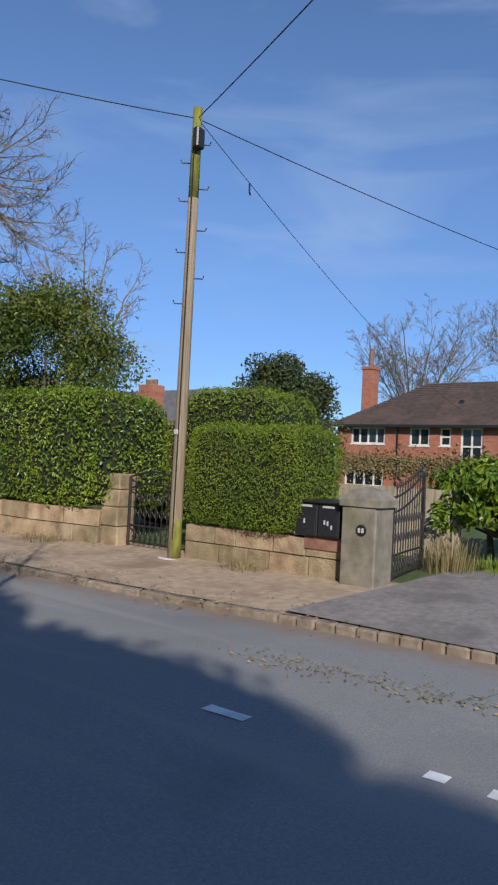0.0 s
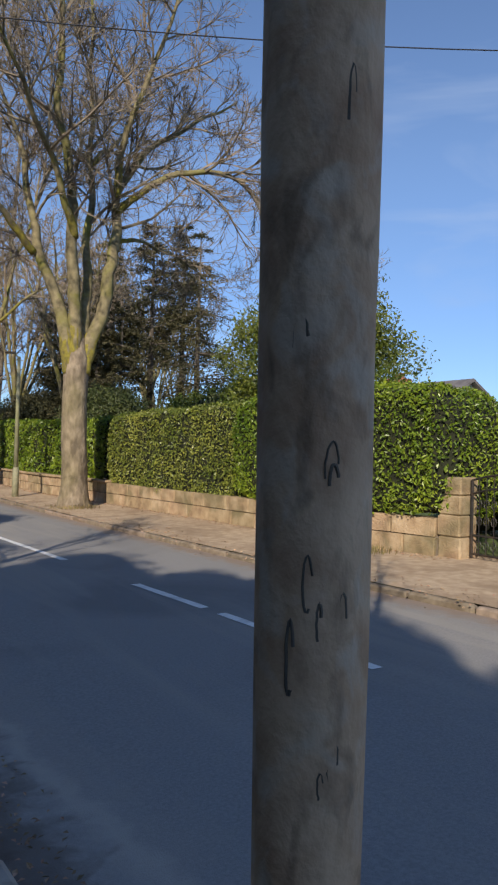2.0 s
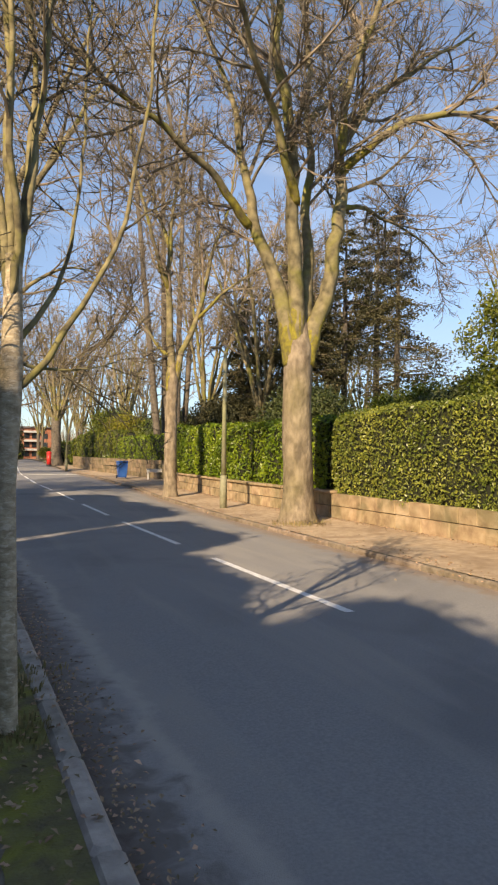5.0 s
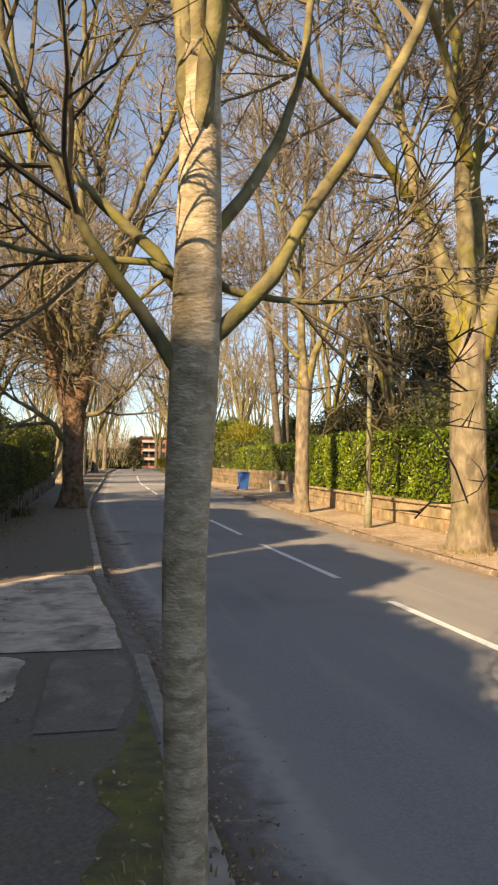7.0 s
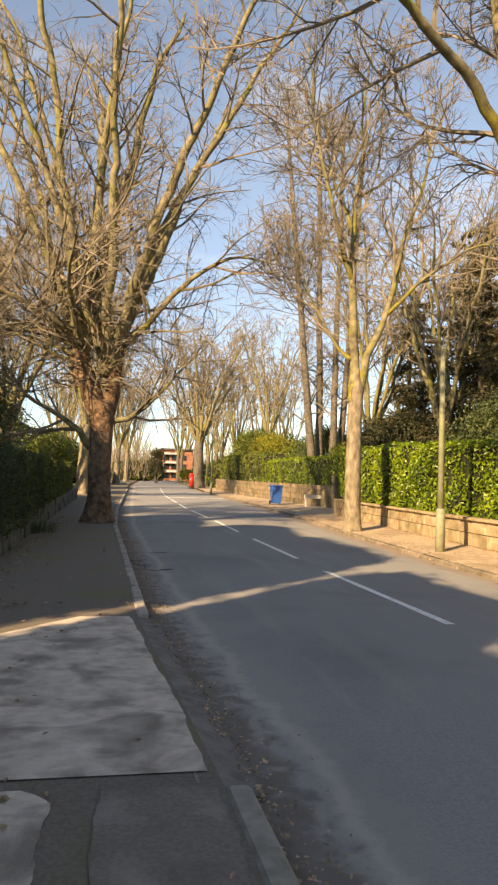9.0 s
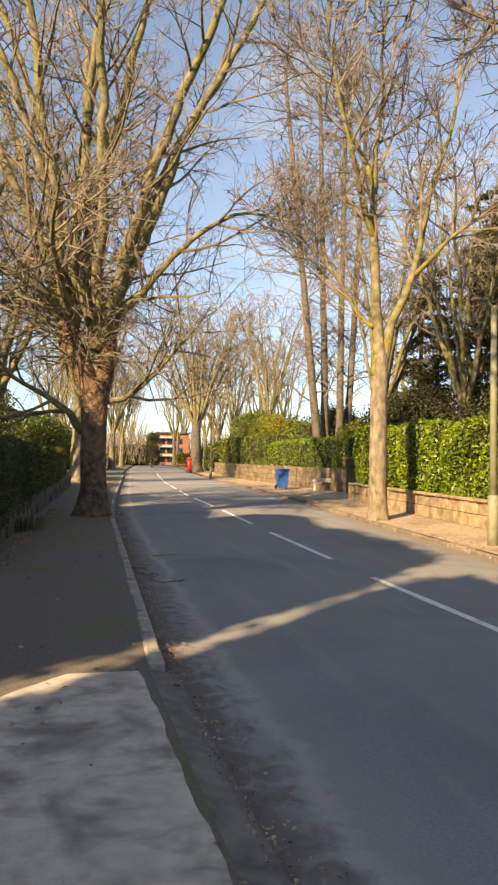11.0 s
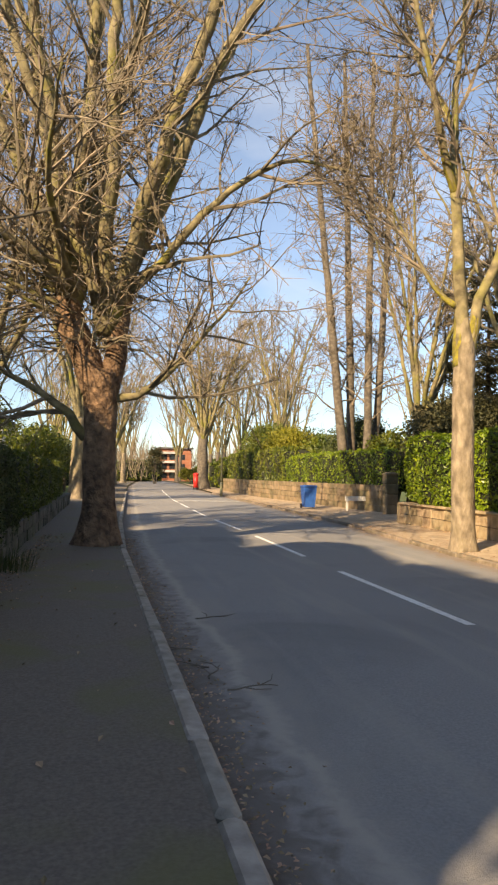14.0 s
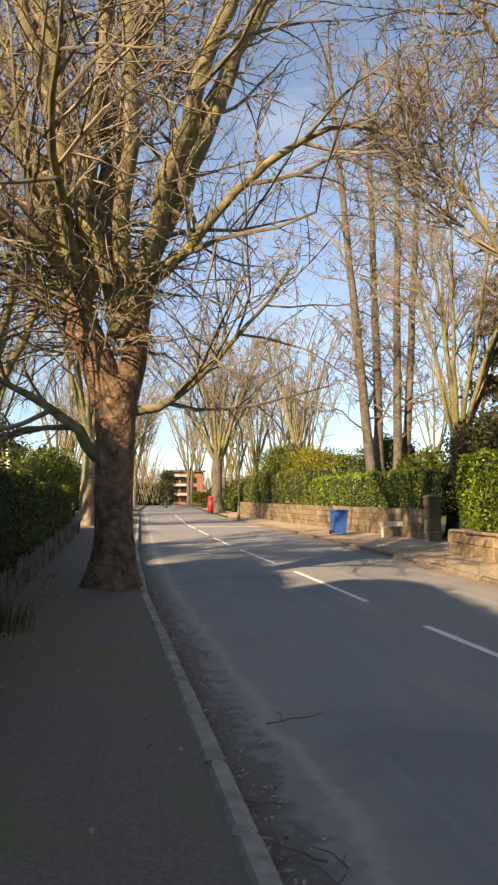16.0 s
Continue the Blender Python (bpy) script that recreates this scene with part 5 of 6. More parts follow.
far_trees = [o for o in scene.objects if o.type == "EMPTY" and o.name.startswith("garden_tree")]
far_sources = [o for o in far_trees if o.matrix_world.translation.y > 70 or o.location.y > 70]
for i, (x, y, s) in enumerate(((22, 120, 1.1), (24, 112, 1.1), (12, 150, 1.2), (24, 150, 1.2), (-8, 125, 1.1), (-16, 105, 1.1), (2, 165, 1.3), (-10, 160, 1.3), (18, 190, 1.4),
                               (5, 200, 1.4), (38, 70, 1.0), (-16, 62, 1.0), (-12, 84, 1.0), (42, 110, 1.2), (13, 112, 1.0), (26, 70, 1.0), (17, 132, 1.1), (-3.5, 118, 1.0), (-4.0, 140, 1.2), (30, 130, 1.2),
                               (16, 118, 1.0), (20, 104, 1.0), (-6, 108, 1.0), (14, 165, 1.2))):
    src = far_sources[i % len(far_sources)]
    copy_thing(src, pose(x, y, 0.1, 0, 0, 47 * i) @ Matrix.Scale(s, 4))
for i, (x0, x1, y0, y1, h) in enumerate(((-30, -8, 140, 146, 4.0), (-6, 9, 150, 156, 3.8), (19, 50, 150, 156, 5.0), (13, 16, 82, 130, 3.2), (-9, -7, 54, 92, 3.0))):
    hedge("dark belt of shrubs and hedges far off", x0, x1, y0, y1, 0.0, h, OAKLEAF, 0.5, 9, 150 + i, power=6, lump=0.6, lump_freq=0.9, group="far shrubs")

# thicket of far bare woods
fw = Mesher()
gw = np.random.default_rng(300)
for i in range(6500):
    x, y = gw.uniform(-60, 75), gw.uniform(125, 230)
    if -2 < x - 0.045 * (y - 100) - 6 < 12 and y < 170:
        continue
    h0, L = gw.uniform(0, 5), gw.uniform(3, 6)
    a = gw.uniform(0, 6.28)
    t = gw.uniform(0.05, 0.5)
    p = np.array([x, y, h0])
    d = np.array([math.cos(a) * t, math.sin(a) * t, 1.0]) * L
    fw.tube([p, p + d * 0.5 + gw.normal(0, 0.25, 3), p + d], [0.06, 0.045, 0.015], 3, cap=False)
tagged(fw.make("far_woods", TWIG, kind="stuff"), "bare winter woods far beyond the bend", "woods")

# young street trees beside the kerb
TB_LIMBS = [
    ([(0.0, 0.0, 2.5), (-0.02, 0.02, 3.0), (-0.05, 0.03, 3.8), (0.0, 0.05, 6.0)], (0.036, 0.012)),
    ([(0.02, 0.0, 2.45), (0.08, -0.04, 2.9), (0.16, -0.06, 3.6), (0.24, -0.1, 5.4)], (0.03, 0.01)),
    ([(-0.02, 0.0, 2.4), (-0.09, 0.05, 2.9), (-0.2, 0.08, 3.6), (-0.3, 0.1, 5.4)], (0.03, 0.01)),
    ([(0.0, 0.02, 2.45), (0.04, 0.14, 3.0), (0.1, 0.3, 3.8), (0.1, 0.4, 5.4)], (0.028, 0.01)),
    ([(0.0, -0.02, 2.35), (0.0, -0.14, 2.9), (-0.06, -0.26, 3.8), (-0.1, -0.3, 5.2)], (0.026, 0.009)),
    ([(0.0, 0.0, 1.84), (0.12, -0.02, 1.95), (0.27, -0.04, 2.14), (0.42, -0.06, 2.38), (0.58, -0.08, 2.78), (0.72, -0.1, 3.4), (0.82, -0.1, 4.6)], (0.024, 0.008)),
    ([(0.02, 0.0, 2.02), (0.16, 0.02, 2.0), (0.32, 0.04, 1.98), (0.6, 0.1, 2.06)], (0.013, 0.004)),
    ([(0.02, 0.02, 2.12), (0.15, 0.1, 2.28), (0.3, 0.2, 2.6), (0.42, 0.3, 3.4), (0.46, 0.34, 4.6)], (0.02, 0.006)),
    ([(0.0, 0.0, 1.72), (-0.1, -0.02, 1.88), (-0.21, -0.04, 2.03), (-0.34, -0.06, 2.12), (-0.43, -0.08, 2.38), (-0.5, -0.1, 2.9)], (0.022, 0.007)),
    ([(0.0, 0.02, 1.95), (-0.12, 0.05, 2.12), (-0.29, 0.08, 2.28), (-0.5, 0.1, 2.5), (-0.62, 0.12, 3.1)], (0.02, 0.006)),
    ([(-0.02, 0.0, 2.0), (-0.2, 0.06, 2.04), (-0.42, 0.1, 2.05), (-0.7, 0.14, 2.2)], (0.012, 0.004)),
]
grow_tree("young_street_tree", "young street tree with pale mottled bark beside the kerb", (0.435, 9.78, 0.1), [(0.02, 0, -0.1), (0.0, 0, 0.6), (-0.02, 0, 1.3), (0.0, 0, 1.95), (0.0, 0.0, 2.6)],
          [0.055, 0.054, 0.054, 0.062, 0.045], TB_LIMBS, (5, 6, 4), 120, 0.85, 10, 3, YOUNG_BARK, YOUNG_LIMB, YOUNG_TWIG, 0.0028, 0.06, 0.1, 0.05, kink=(0.035, 7.0))
grow_tree("young_street_tree", "slim young street tree with brown scarred bark", (0.6, 2.64, 0.15), [(0, 0, -0.1), (0, 0, 1.0), (0.005, 0, 2.2), (0.0, 0, 3.1)], [0.054, 0.053, 0.061, 0.06],
          [([(0, 0, 3.0), (0.0, 0.02, 4.2), (0.02, 0, 6.0)], (0.045, 0.012)), ([(0, 0, 3.05), (0.12, 0.1, 3.7), (0.3, 0.2, 5.0)], (0.03, 0.01)),
           ([(0, 0, 3.05), (-0.12, 0.1, 3.7), (-0.3, 0.1, 5.0)], (0.03, 0.01))], (4, 5, 4), 121, 0.8, 6, 3, SMOOTH_BARK, LIMB, TWIG, 0.0028, 0.06, 0.1, 0.1)
ta = [o for o in scene.objects if o.name.startswith("young_street_tree") and o.type == "EMPTY"][-1]
scar = np.random.default_rng(125)
for i in range(16):
    a, z, w, h = radians(scar.uniform(175, 260)), scar.uniform(1.05, 2.2), scar.uniform(0.002, 0.008), scar.uniform(0.012, 0.04)
    side, out = np.array([-math.sin(a), math.cos(a), 0]), np.array([math.cos(a), math.sin(a), 0])
    c = np.array([0.6, 2.64, z]) + out * 0.0525
    crack = [c + side * (w * math.cos(q) + scar.normal(0, 0.0004)) + np.array([0, 0, h * math.sin(q)]) for q in np.linspace(0.3, scar.uniform(3.0, 6.0), 13)]
    Mesher().tube(crack, scar.uniform(0.0012, 0.0024), 5, cap=False).make("bark_scar", DARK_BARK, ta, "dark narrow bark crack")

# ---- telegraph pole ----
PX, PY = 8.62, 7.42
pole = thing("telegraph_pole", (PX, PY, zpave(7)), "wooden telegraph pole, mossy at top, with steps and a dark box", "telegraph pole")


def pole_at(z):
    return np.array([PX - 0.012 * z, PY - 0.012 * z, zpave(7) + z])


Mesher().tube([pole_at(z) for z in (-0.2, 0.6, 2, 4, 5.6)], [0.105, 0.1, 0.096, 0.086, 0.08], 16).make("shaft", POLE_WOOD, pole, smooth=True)
Mesher().tube([pole_at(z) for z in (5.6, 6.4, 7.02)], [0.08, 0.077, 0.072], 16).make("mossy_top", POLE_MOSS, pole, "green mossy top of the pole", smooth=True)
for i, z in enumerate((3.95, 4.35, 4.75, 5.1, 5.55, 5.75, 6.15, 6.45)):
    s = 1 if i % 2 else -1
    c = pole_at(z)
    d = np.array([0.61, -0.79, 0]) * s
    Mesher().tube([c + d * 0.08, c + d * 0.21, c + d * 0.23 + (0, 0, 0.05)], 0.011, 5).make("step", IRON, pole, "iron climbing step")
c = pole_at(6.5)
Mesher().box(c[0] - 0.16, c[0] + 0.02, c[1] - 0.17, c[1] - 0.05, c[2] - 0.17, c[2] + 0.15, 0.02).make("terminal_box", BLACKBOX, pole, "dark terminal box")
Mesher().tube([pole_at(z) + np.array([-0.095 + 0.002 * z, -0.035, 0]) for z in np.linspace(0.3, 6.3, 12)], 0.012, 5).make("down_lead", CABLE, pole, "cable clipped to the pole")
c = pole_at(1.95)
Mesher().box(c[0] - 0.112, c[0] - 0.09, c[1] - 0.04, c[1] + 0.04, c[2] - 0.04, c[2] + 0.04, 0.004).make("tag", GREYLABEL, pole, "small pale tag")
lic = Mesher()
lic.tube([pole_at(z) + np.array([-0.012, -0.03, 0]) for z in (0.02, 0.25, 0.5, 0.66)], [0.09, 0.089, 0.084, 0.06], 12)
lic.make("lichen", POLE_MOSS, pole, "yellow green lichen at the pole foot", smooth=True)
pf = Mesher()
pf.tube([(PX, PY, zpave(7) - 0.02), (PX, PY, zpave(7) + 0.008)], [0.27, 0.25], 14)
tagged(pf.make("pole_footing", PAINT), "pale patch of mortar round the pole foot", "footing", kind="structure")
TOP = pole_at(6.86)


def cable(label, a, b, sag, r=0.0085):
    m = Mesher()
    a, b = np.array(a, float), np.array(b, float)
    m.tube([a + (b - a) * u - np.array([0, 0, sag * 4 * u * (1 - u)]) for u in np.linspace(0, 1, 24)], r, 5)
    return tagged(m.make("overhead_cable", CABLE), label, "cable", "cables from the pole")


cable("black overhead cable across the road", TOP, TOP + np.array([-15.9, 8.45, 0.7]), 0.55)
cable("black overhead cable across the road", TOP, TOP + np.array([-8.2, -16.1, 0.2]), 0.35)
cable("black overhead cable to a house", TOP, TOP + np.array([20.7, -7.5, -0.6]), 0.4)
c4 = cable("thin black overhead cable to the brick house", TOP, (37.5, 12.4, 4.3), 0.75, 0.0065)
w4 = Mesher().tube([(10.02, 7.42, 6.5), (10.03, 7.42, 6.34), (10.06, 7.42, 6.3)], 0.018, 6)
tagged(w4.make("cable_clamp", CABLE), "small dark clamp hanging on the cable", "cable clamp")


# ---- street lamps ----
def street_lamp(label, x, y, h, arm=0.14):
    l = thing("street_lamp", (x, y, 0.12), label, "street lamp", "street lamps")
    Mesher().tube([(x, y, 0.0), (x, y, 1.0), (x, y, 1.02)], [0.105, 0.1, 0.075], 10).make("base", GREENPAINT, l, "wider lower shaft", smooth=True)
    Mesher().tube([(x, y, 1.0), (x, y, h)], [0.075, 0.05], 10).make("column", GREENPAINT, l, smooth=True)
    Mesher().tube([(x, y, h - 0.05), (x - 0.12, y, h + 0.06), (x - arm, y, h + 0.1)], 0.025, 6).make("arm", GREENPAINT, l)
    Mesher().box(x - arm - 0.3, x - arm, y - 0.07, y + 0.07, h + 0.07, h + 0.14, 0.03).make("lantern", DARK_BARK, l, "dark lantern head")
    return l


street_lamp("pale green steel street lamp on the pavement", 6.9, 24.7, 4.55)
street_lamp("pale green steel street lamp farther along", 7.6, 67.3, 4.9)

# ---- wheelie bin ----
bn = thing("wheelie_bin", (8.45, 47.4, 0.12), "blue plastic wheelie bin standing on the pavement", "wheelie bin")
bw = Mesher()
zb, cx, cy = 0.12, 8.45, 47.4
v = []
for z, w, d in ((0.06, 0.22, 0.25), (0.5, 0.255, 0.29), (0.93, 0.285, 0.335)):
    v += [(cx - w, cy - d, zb + z), (cx + w, cy - d, zb + z), (cx + w, cy + d, zb + z), (cx - w, cy + d, zb + z)]
bw.add(v, [(3, 2, 1, 0), (8, 9, 10, 11)] + [(r * 4 + i, r * 4 + (i + 1) % 4, r * 4 + 4 + (i + 1) % 4, r * 4 + 4 + i) for r in range(2) for i in range(4)])
bw.make("body", BLUE, bn)
Mesher().box(cx - 0.31, cx + 0.31, cy - 0.37, cy + 0.36, zb + 0.93, zb + 1.03, 0.03).make("lid", BLUE, bn)
Mesher().tube([(cx - 0.25, cy + 0.4, zb + 0.98), (cx + 0.25, cy + 0.4, zb + 0.98)], 0.02, 6).make("handle", BLUE, bn)
for s in (-1, 1):
    wh = Mesher().tube([(cx + s * 0.24, cy + 0.27, zb + 0.1), (cx + s * 0.3, cy + 0.27, zb + 0.1)], 0.1, 14)
    wh.make("wheel", BLACKBOX, bn, "black wheel")

# ---- street name sign ----
sg = thing("street_sign", (10.02, 45.3, 0.12), "low white street name plate on two posts", "street sign")
Mesher().box(9.45, 10.6, 45.285, 45.32, 0.54, 0.73, 0.008).make("plate", WHITEPAINT, sg)
for x in (9.56, 10.45):
    Mesher().box(x - 0.045, x + 0.045, 45.32, 45.4, 0.0, 0.72, 0.01).make("post", WHITEPAINT, sg)

# ---- post box, far down the road ----
pb = thing("post_box", (7.75, 84.0, 0.12), "red cast iron pillar post box under the tree", "post box")
Mesher().tube([(7.75, 84, 0.1), (7.75, 84, 0.3)], [0.28, 0.27], 16).make("plinth", BLACKBOX, pb, "black plinth")
Mesher().tube([(7.75, 84, 0.3), (7.75, 84, 1.5)], [0.24, 0.24], 16).make("body", REDPAINT, pb, smooth=True)
Mesher().tube([(7.75, 84, 1.5), (7.75, 84, 1.56), (7.75, 84, 1.66), (7.75, 84, 1.72)], [0.29, 0.29, 0.2, 0.05], 16).make("cap", REDPAINT, pb, smooth=True)


# ---- houses ----
def window(parent, x, y0, y1, z0, z1, cols, rows=1, sill=True, face=-1):
    """A window in a wall that faces -x, with frame, bars and panes."""
    t = 0.09
    ring = [(x + d, y, z) for d in (-0.06, 0.06) for y0_, y1_, z0_, z1_ in ((y0, y1, z0, z1), (y0 + t, y1 - t, z0 + t, z1 - t))
            for y, z in ((y0_, z0_), (y1_, z0_), (y1_, z1_), (y0_, z1_))]
    sides = []
    for k in range(4):
        n = (k + 1) % 4
        sides += [(k, 4 + k, 4 + n, n), (8 + k, 8 + n, 12 + n, 12 + k), (k, n, 8 + n, 8 + k), (4 + k, 12 + k, 12 + n, 4 + n)]
    w = Mesher().add(ring, sides).make("window", WHITEPAINT, parent, "white painted window frame")
    for i in range(1, cols):
        c = y0 + (y1 - y0) * i / cols
        Mesher().box(x - 0.055, x + 0.055, c - t / 2, c + t / 2, z0 + t, z1 - t).make("glazing_bar", WHITEPAINT, w)
    for r in range(1, rows):
        c = z0 + (z1 - z0) * r / rows
        Mesher().box(x - 0.05, x + 0.05, y0 + t, y1 - t, c - t / 2, c + t / 2).make("glazing_bar", WHITEPAINT, w)
    if sill:
        Mesher().box(x - 0.14, x, y0 - 0.05, y1 + 0.05, z0 - 0.06, z0 - 0.002).make("sill", WHITEPAINT, w)
    for i in range(cols):
        a, b = y0 + (y1 - y0) * i / cols, y0 + (y1 - y0) * (i + 1) / cols
        Mesher().box(x + 0.012, x + 0.02, a + 0.02, b - 0.02, z0 + 0.02, z1 - 0.02).make("pane", GLASS, w)
    return w


def wall_with_holes(x, y0, y1, z0, z1, holes, thick=0.3):
    """A wall that faces -x with openings (y0, y1, z0, z1)."""
    m = Mesher()
    ys = sorted({y0, y1, *[h[0] for h in holes], *[h[1] for h in holes]})
    zs = sorted({z0, z1, *[h[2] for h in holes], *[h[3] for h in holes]})
    for a, b in zip(ys[:-1], ys[1:]):
        for c, d in zip(zs[:-1], zs[1:]):
            if not any(h[0] <= a and b <= h[1] and h[2] <= c and d <= h[3] for h in holes):
                m.box(x, x + thick, a, b, c, d)
    return m


hs = thing("house", (41.0, 12.0, 0.1), "red brick house with brown tiled hipped roof", "house")
HX = 37.5
holes = [(18.43, 20.63, 3.23, 4.2), (15.72, 16.9, 3.19, 4.2), (14.49, 15.11, 3.2, 4.2), (12.76, 13.94, 2.2, 4.2), (18.45, 20.96, 0.75, 1.8), (5.5, 8.0, 3.2, 4.2)]
wall_with_holes(HX, 2.0, 21.6, -0.1, 4.36, holes).make("wall", BRICK, hs)
bk = Mesher().box(HX + 0.3, HX + 8.0, 21.3, 21.6, -0.1, 4.36).box(HX + 0.3, HX + 8.0, 2.0, 2.3, -0.1, 4.36).box(HX + 7.7, HX + 8.0, 2.3, 21.3, -0.1, 4.36)
bk.make("wall", BRICK, hs)
# one near-black sheet paints the unlit interior; no rooms are built
Mesher().box(HX + 0.8, HX + 0.9, 2.3, 21.3, 0.0, 4.3).make("inner_wall", SHADE_CORE, hs, "near-black sheet standing for unlit rooms behind the panes")
for h, c, r in zip(holes, (4, 2, 1, 2, 4, 4), (1, 1, 2, 2, 1, 1)):
    window(hs, HX + 0.1, *h, c, r)
e, zr = 0.45, 7.2
rf = [(HX - e, 2.0 - e, 4.3), (HX + 8 + e, 2.0 - e, 4.3), (HX + 8 + e, 21.6 + e, 4.3), (HX - e, 21.6 + e, 4.3), (HX + 4, 6.2, zr), (HX + 4, 17.6, zr)]
Mesher().add(rf, [(0, 3, 5, 4), (2, 1, 4, 5), (1, 0, 4), (3, 2, 5), (3, 0, 1, 2)]).make("roof", ROOF, hs)
# courses of tiles on the front slope and the hip
n_c = 22
tl = Mesher()
for i in range(n_c):
    u0, u1 = i / n_c, (i + 1) / n_c
    def front(u, y_lo=2.0 - e, y_hi=21.6 + e):
        return (HX - e + (4 + e) * u, y_lo + (6.2 - y_lo) * u, y_hi + (17.6 - y_hi) * u, 4.3 + (zr - 4.3) * u)
    a, b = front(u0), front(u1)
    tl.add([(a[0], a[1], a[3] + 0.05), (a[0], a[2], a[3] + 0.05), (b[0], b[2], b[3] + 0.015), (b[0], b[1], b[3] + 0.015),
            (a[0], a[1], a[3] + 0.01), (a[0], a[2], a[3] + 0.01)], [(0, 1, 2, 3), (0, 4, 5, 1)])
tl.make("tiling", ROOF, hs, "courses of brown roof tiles", kind="stuff")
Mesher().box(HX - e - 0.06, HX - e + 0.06, 2 - e, 21.6 + e, 4.2, 4.34).make("gutter", BLACKBOX, hs, "dark eaves gutter")
Mesher().tube([(HX - 0.08, 17.6, 4.25), (HX - 0.08, 17.6, 0.1)], 0.05, 6).make("downpipe", BLACKBOX, hs, "dark downpipe")
ch = Mesher().box(41.1, 41.9, 21.25, 22.05, 4.0, 8.2, 0.03).box(41.04, 41.96, 21.19, 22.11, 8.2, 8.42, 0.03).make("chimney", BRICK, hs)
Mesher().tube([(41.5, 21.65, 8.4), (41.5, 21.65, 9.6)], [0.17, 0.14], 10).make("chimney_pot", REDSTONE, ch, "tall red chimney pot")
Mesher().box(HX + 1.6, HX + 1.8, 14.5, 14.7, 5.2, 5.9).make("vent", BLACKBOX, hs, "small dark roof vent")
iv = Mesher()
k = 3600
ip = np.stack([np.full(k, HX - 0.05) - RNG.uniform(0, 0.15, k), RNG.uniform(9.0, 21.4, k), 2.05 + RNG.normal(0, 0.36, k)], 1)
leaf_quads(iv, ip, np.tile([-1.0, 0, 0], (k, 1)), 0.16, 0.8, 5, 0.7)
iv.make("creeper", DRYGRASS, hs, "brown and green creeper on the brick front", kind="stuff")

# white gabled house behind the hedge
wh = thing("house", (32.0, 31.0, 0.1), "white rendered house with grey slate roof and red chimney", "house")
Mesher().add([(30, 28.4, -0.1), (30, 38, -0.1), (38, 38, -0.1), (38, 28.4, -0.1), (30, 28.4, 3.9), (30, 38, 3.9), (38, 38, 3.9), (38, 28.4, 3.9), (34, 28.4, 6.2), (34, 38, 6.2)],
             [(0, 1, 5, 4), (2, 3, 7, 6), (3, 0, 4, 8, 7), (1, 2, 6, 9, 5)]).make("wall", RENDERWALL, wh)
Mesher().add([(29.6, 28.0, 3.75), (29.6, 38.4, 3.75), (34, 38.4, 6.3), (34, 28.0, 6.3), (38.4, 28.0, 3.75), (38.4, 38.4, 3.75),
              (29.6, 28.0, 3.6), (29.6, 38.4, 3.6), (34, 38.4, 6.12), (34, 28.0, 6.12), (38.4, 28.0, 3.6), (38.4, 38.4, 3.6)],
             [(0, 1, 2, 3), (3, 2, 5, 4), (6, 9, 8, 7), (9, 10, 11, 8), (0, 3, 9, 6), (3, 4, 10, 9), (0, 6, 7, 1)]).make("roof", SLATE, wh)
c2 = Mesher().box(31.0, 32.0, 30.9, 32.2, 4.3, 6.3, 0.02).make("chimney", BRICK, wh)
for y in (31.2, 31.55, 31.9):
    Mesher().tube([(31.5, y, 6.3), (31.5, y, 6.65)], 0.13, 8).make("chimney_pot", REDSTONE, c2)

# brick flats at the bend
fl = thing("flats", (15.0, 175.0, 0.0), "red brick flats with white balcony bands", "building")
Mesher().box(10.2, 17.0, 170, 182, 0, 7.0).make("wall", BRICK, fl)
for z in (1.9, 3.9, 5.9):
    Mesher().box(10.4, 14.0, 169.1, 170.0, z, z + 0.45, 0.02).make("balcony", GREYLABEL, fl, "white balcony front")
    for x in (10.5, 12.2, 14.4):
        Mesher().box(x, x + 1.2, 169.93, 170.05, z - 1.3, z - 0.15).make("window", GLASS, fl, "dark window")
Mesher().box(9.8, 17.4, 169.5, 182.5, 7.0, 7.3).make("roof", SLATE, fl)
# pale house behind the big tree
ph = thing("house", (-15.0, 80.0, 0.1), "pale rendered house glimpsed behind the trees", "house")
Mesher().box(-19.0, -9.5, 80, 90, -0.1, 6.0).make("wall", RENDERWALL, ph)
Mesher().add([(-19.5, 79.5, 6.0), (-9.0, 79.5, 6.0), (-9.0, 90.5, 6.0), (-19.5, 90.5, 6.0), (-14.2, 83, 9.0), (-14.2, 87, 9.0)],
             [(0, 1, 4), (1, 2, 5, 4), (2, 3, 5), (3, 0, 4, 5), (3, 2, 1, 0)]).make("roof", SLATE, ph)
for x in (-17.5, -13.0):
    Mesher().box(x, x + 1.6, 79.95, 80.02, 3.6, 5.0).make("window", GLASS, ph, "dark window")

# pale fence at the back of the drive
fe = thing("fence", (12.3, 6.5, 0.15), "pale close boarded timber fence in the garden", "fence")
for i, y in enumerate(np.arange(4.45, 7.6, 0.15)):
    Mesher().box(12.2, 12.225, y, y + 0.14, 0.12, 1.36 + random.uniform(-0.01, 0.01)).make("board", FENCEWOOD, fe)
Mesher().box(12.225, 12.29, 4.4, 7.6, 1.2, 1.29).make("rail", FENCEWOOD, fe)
Mesher().box(12.225, 12.29, 4.4, 7.6, 0.4, 0.49).make("rail", FENCEWOOD, fe)
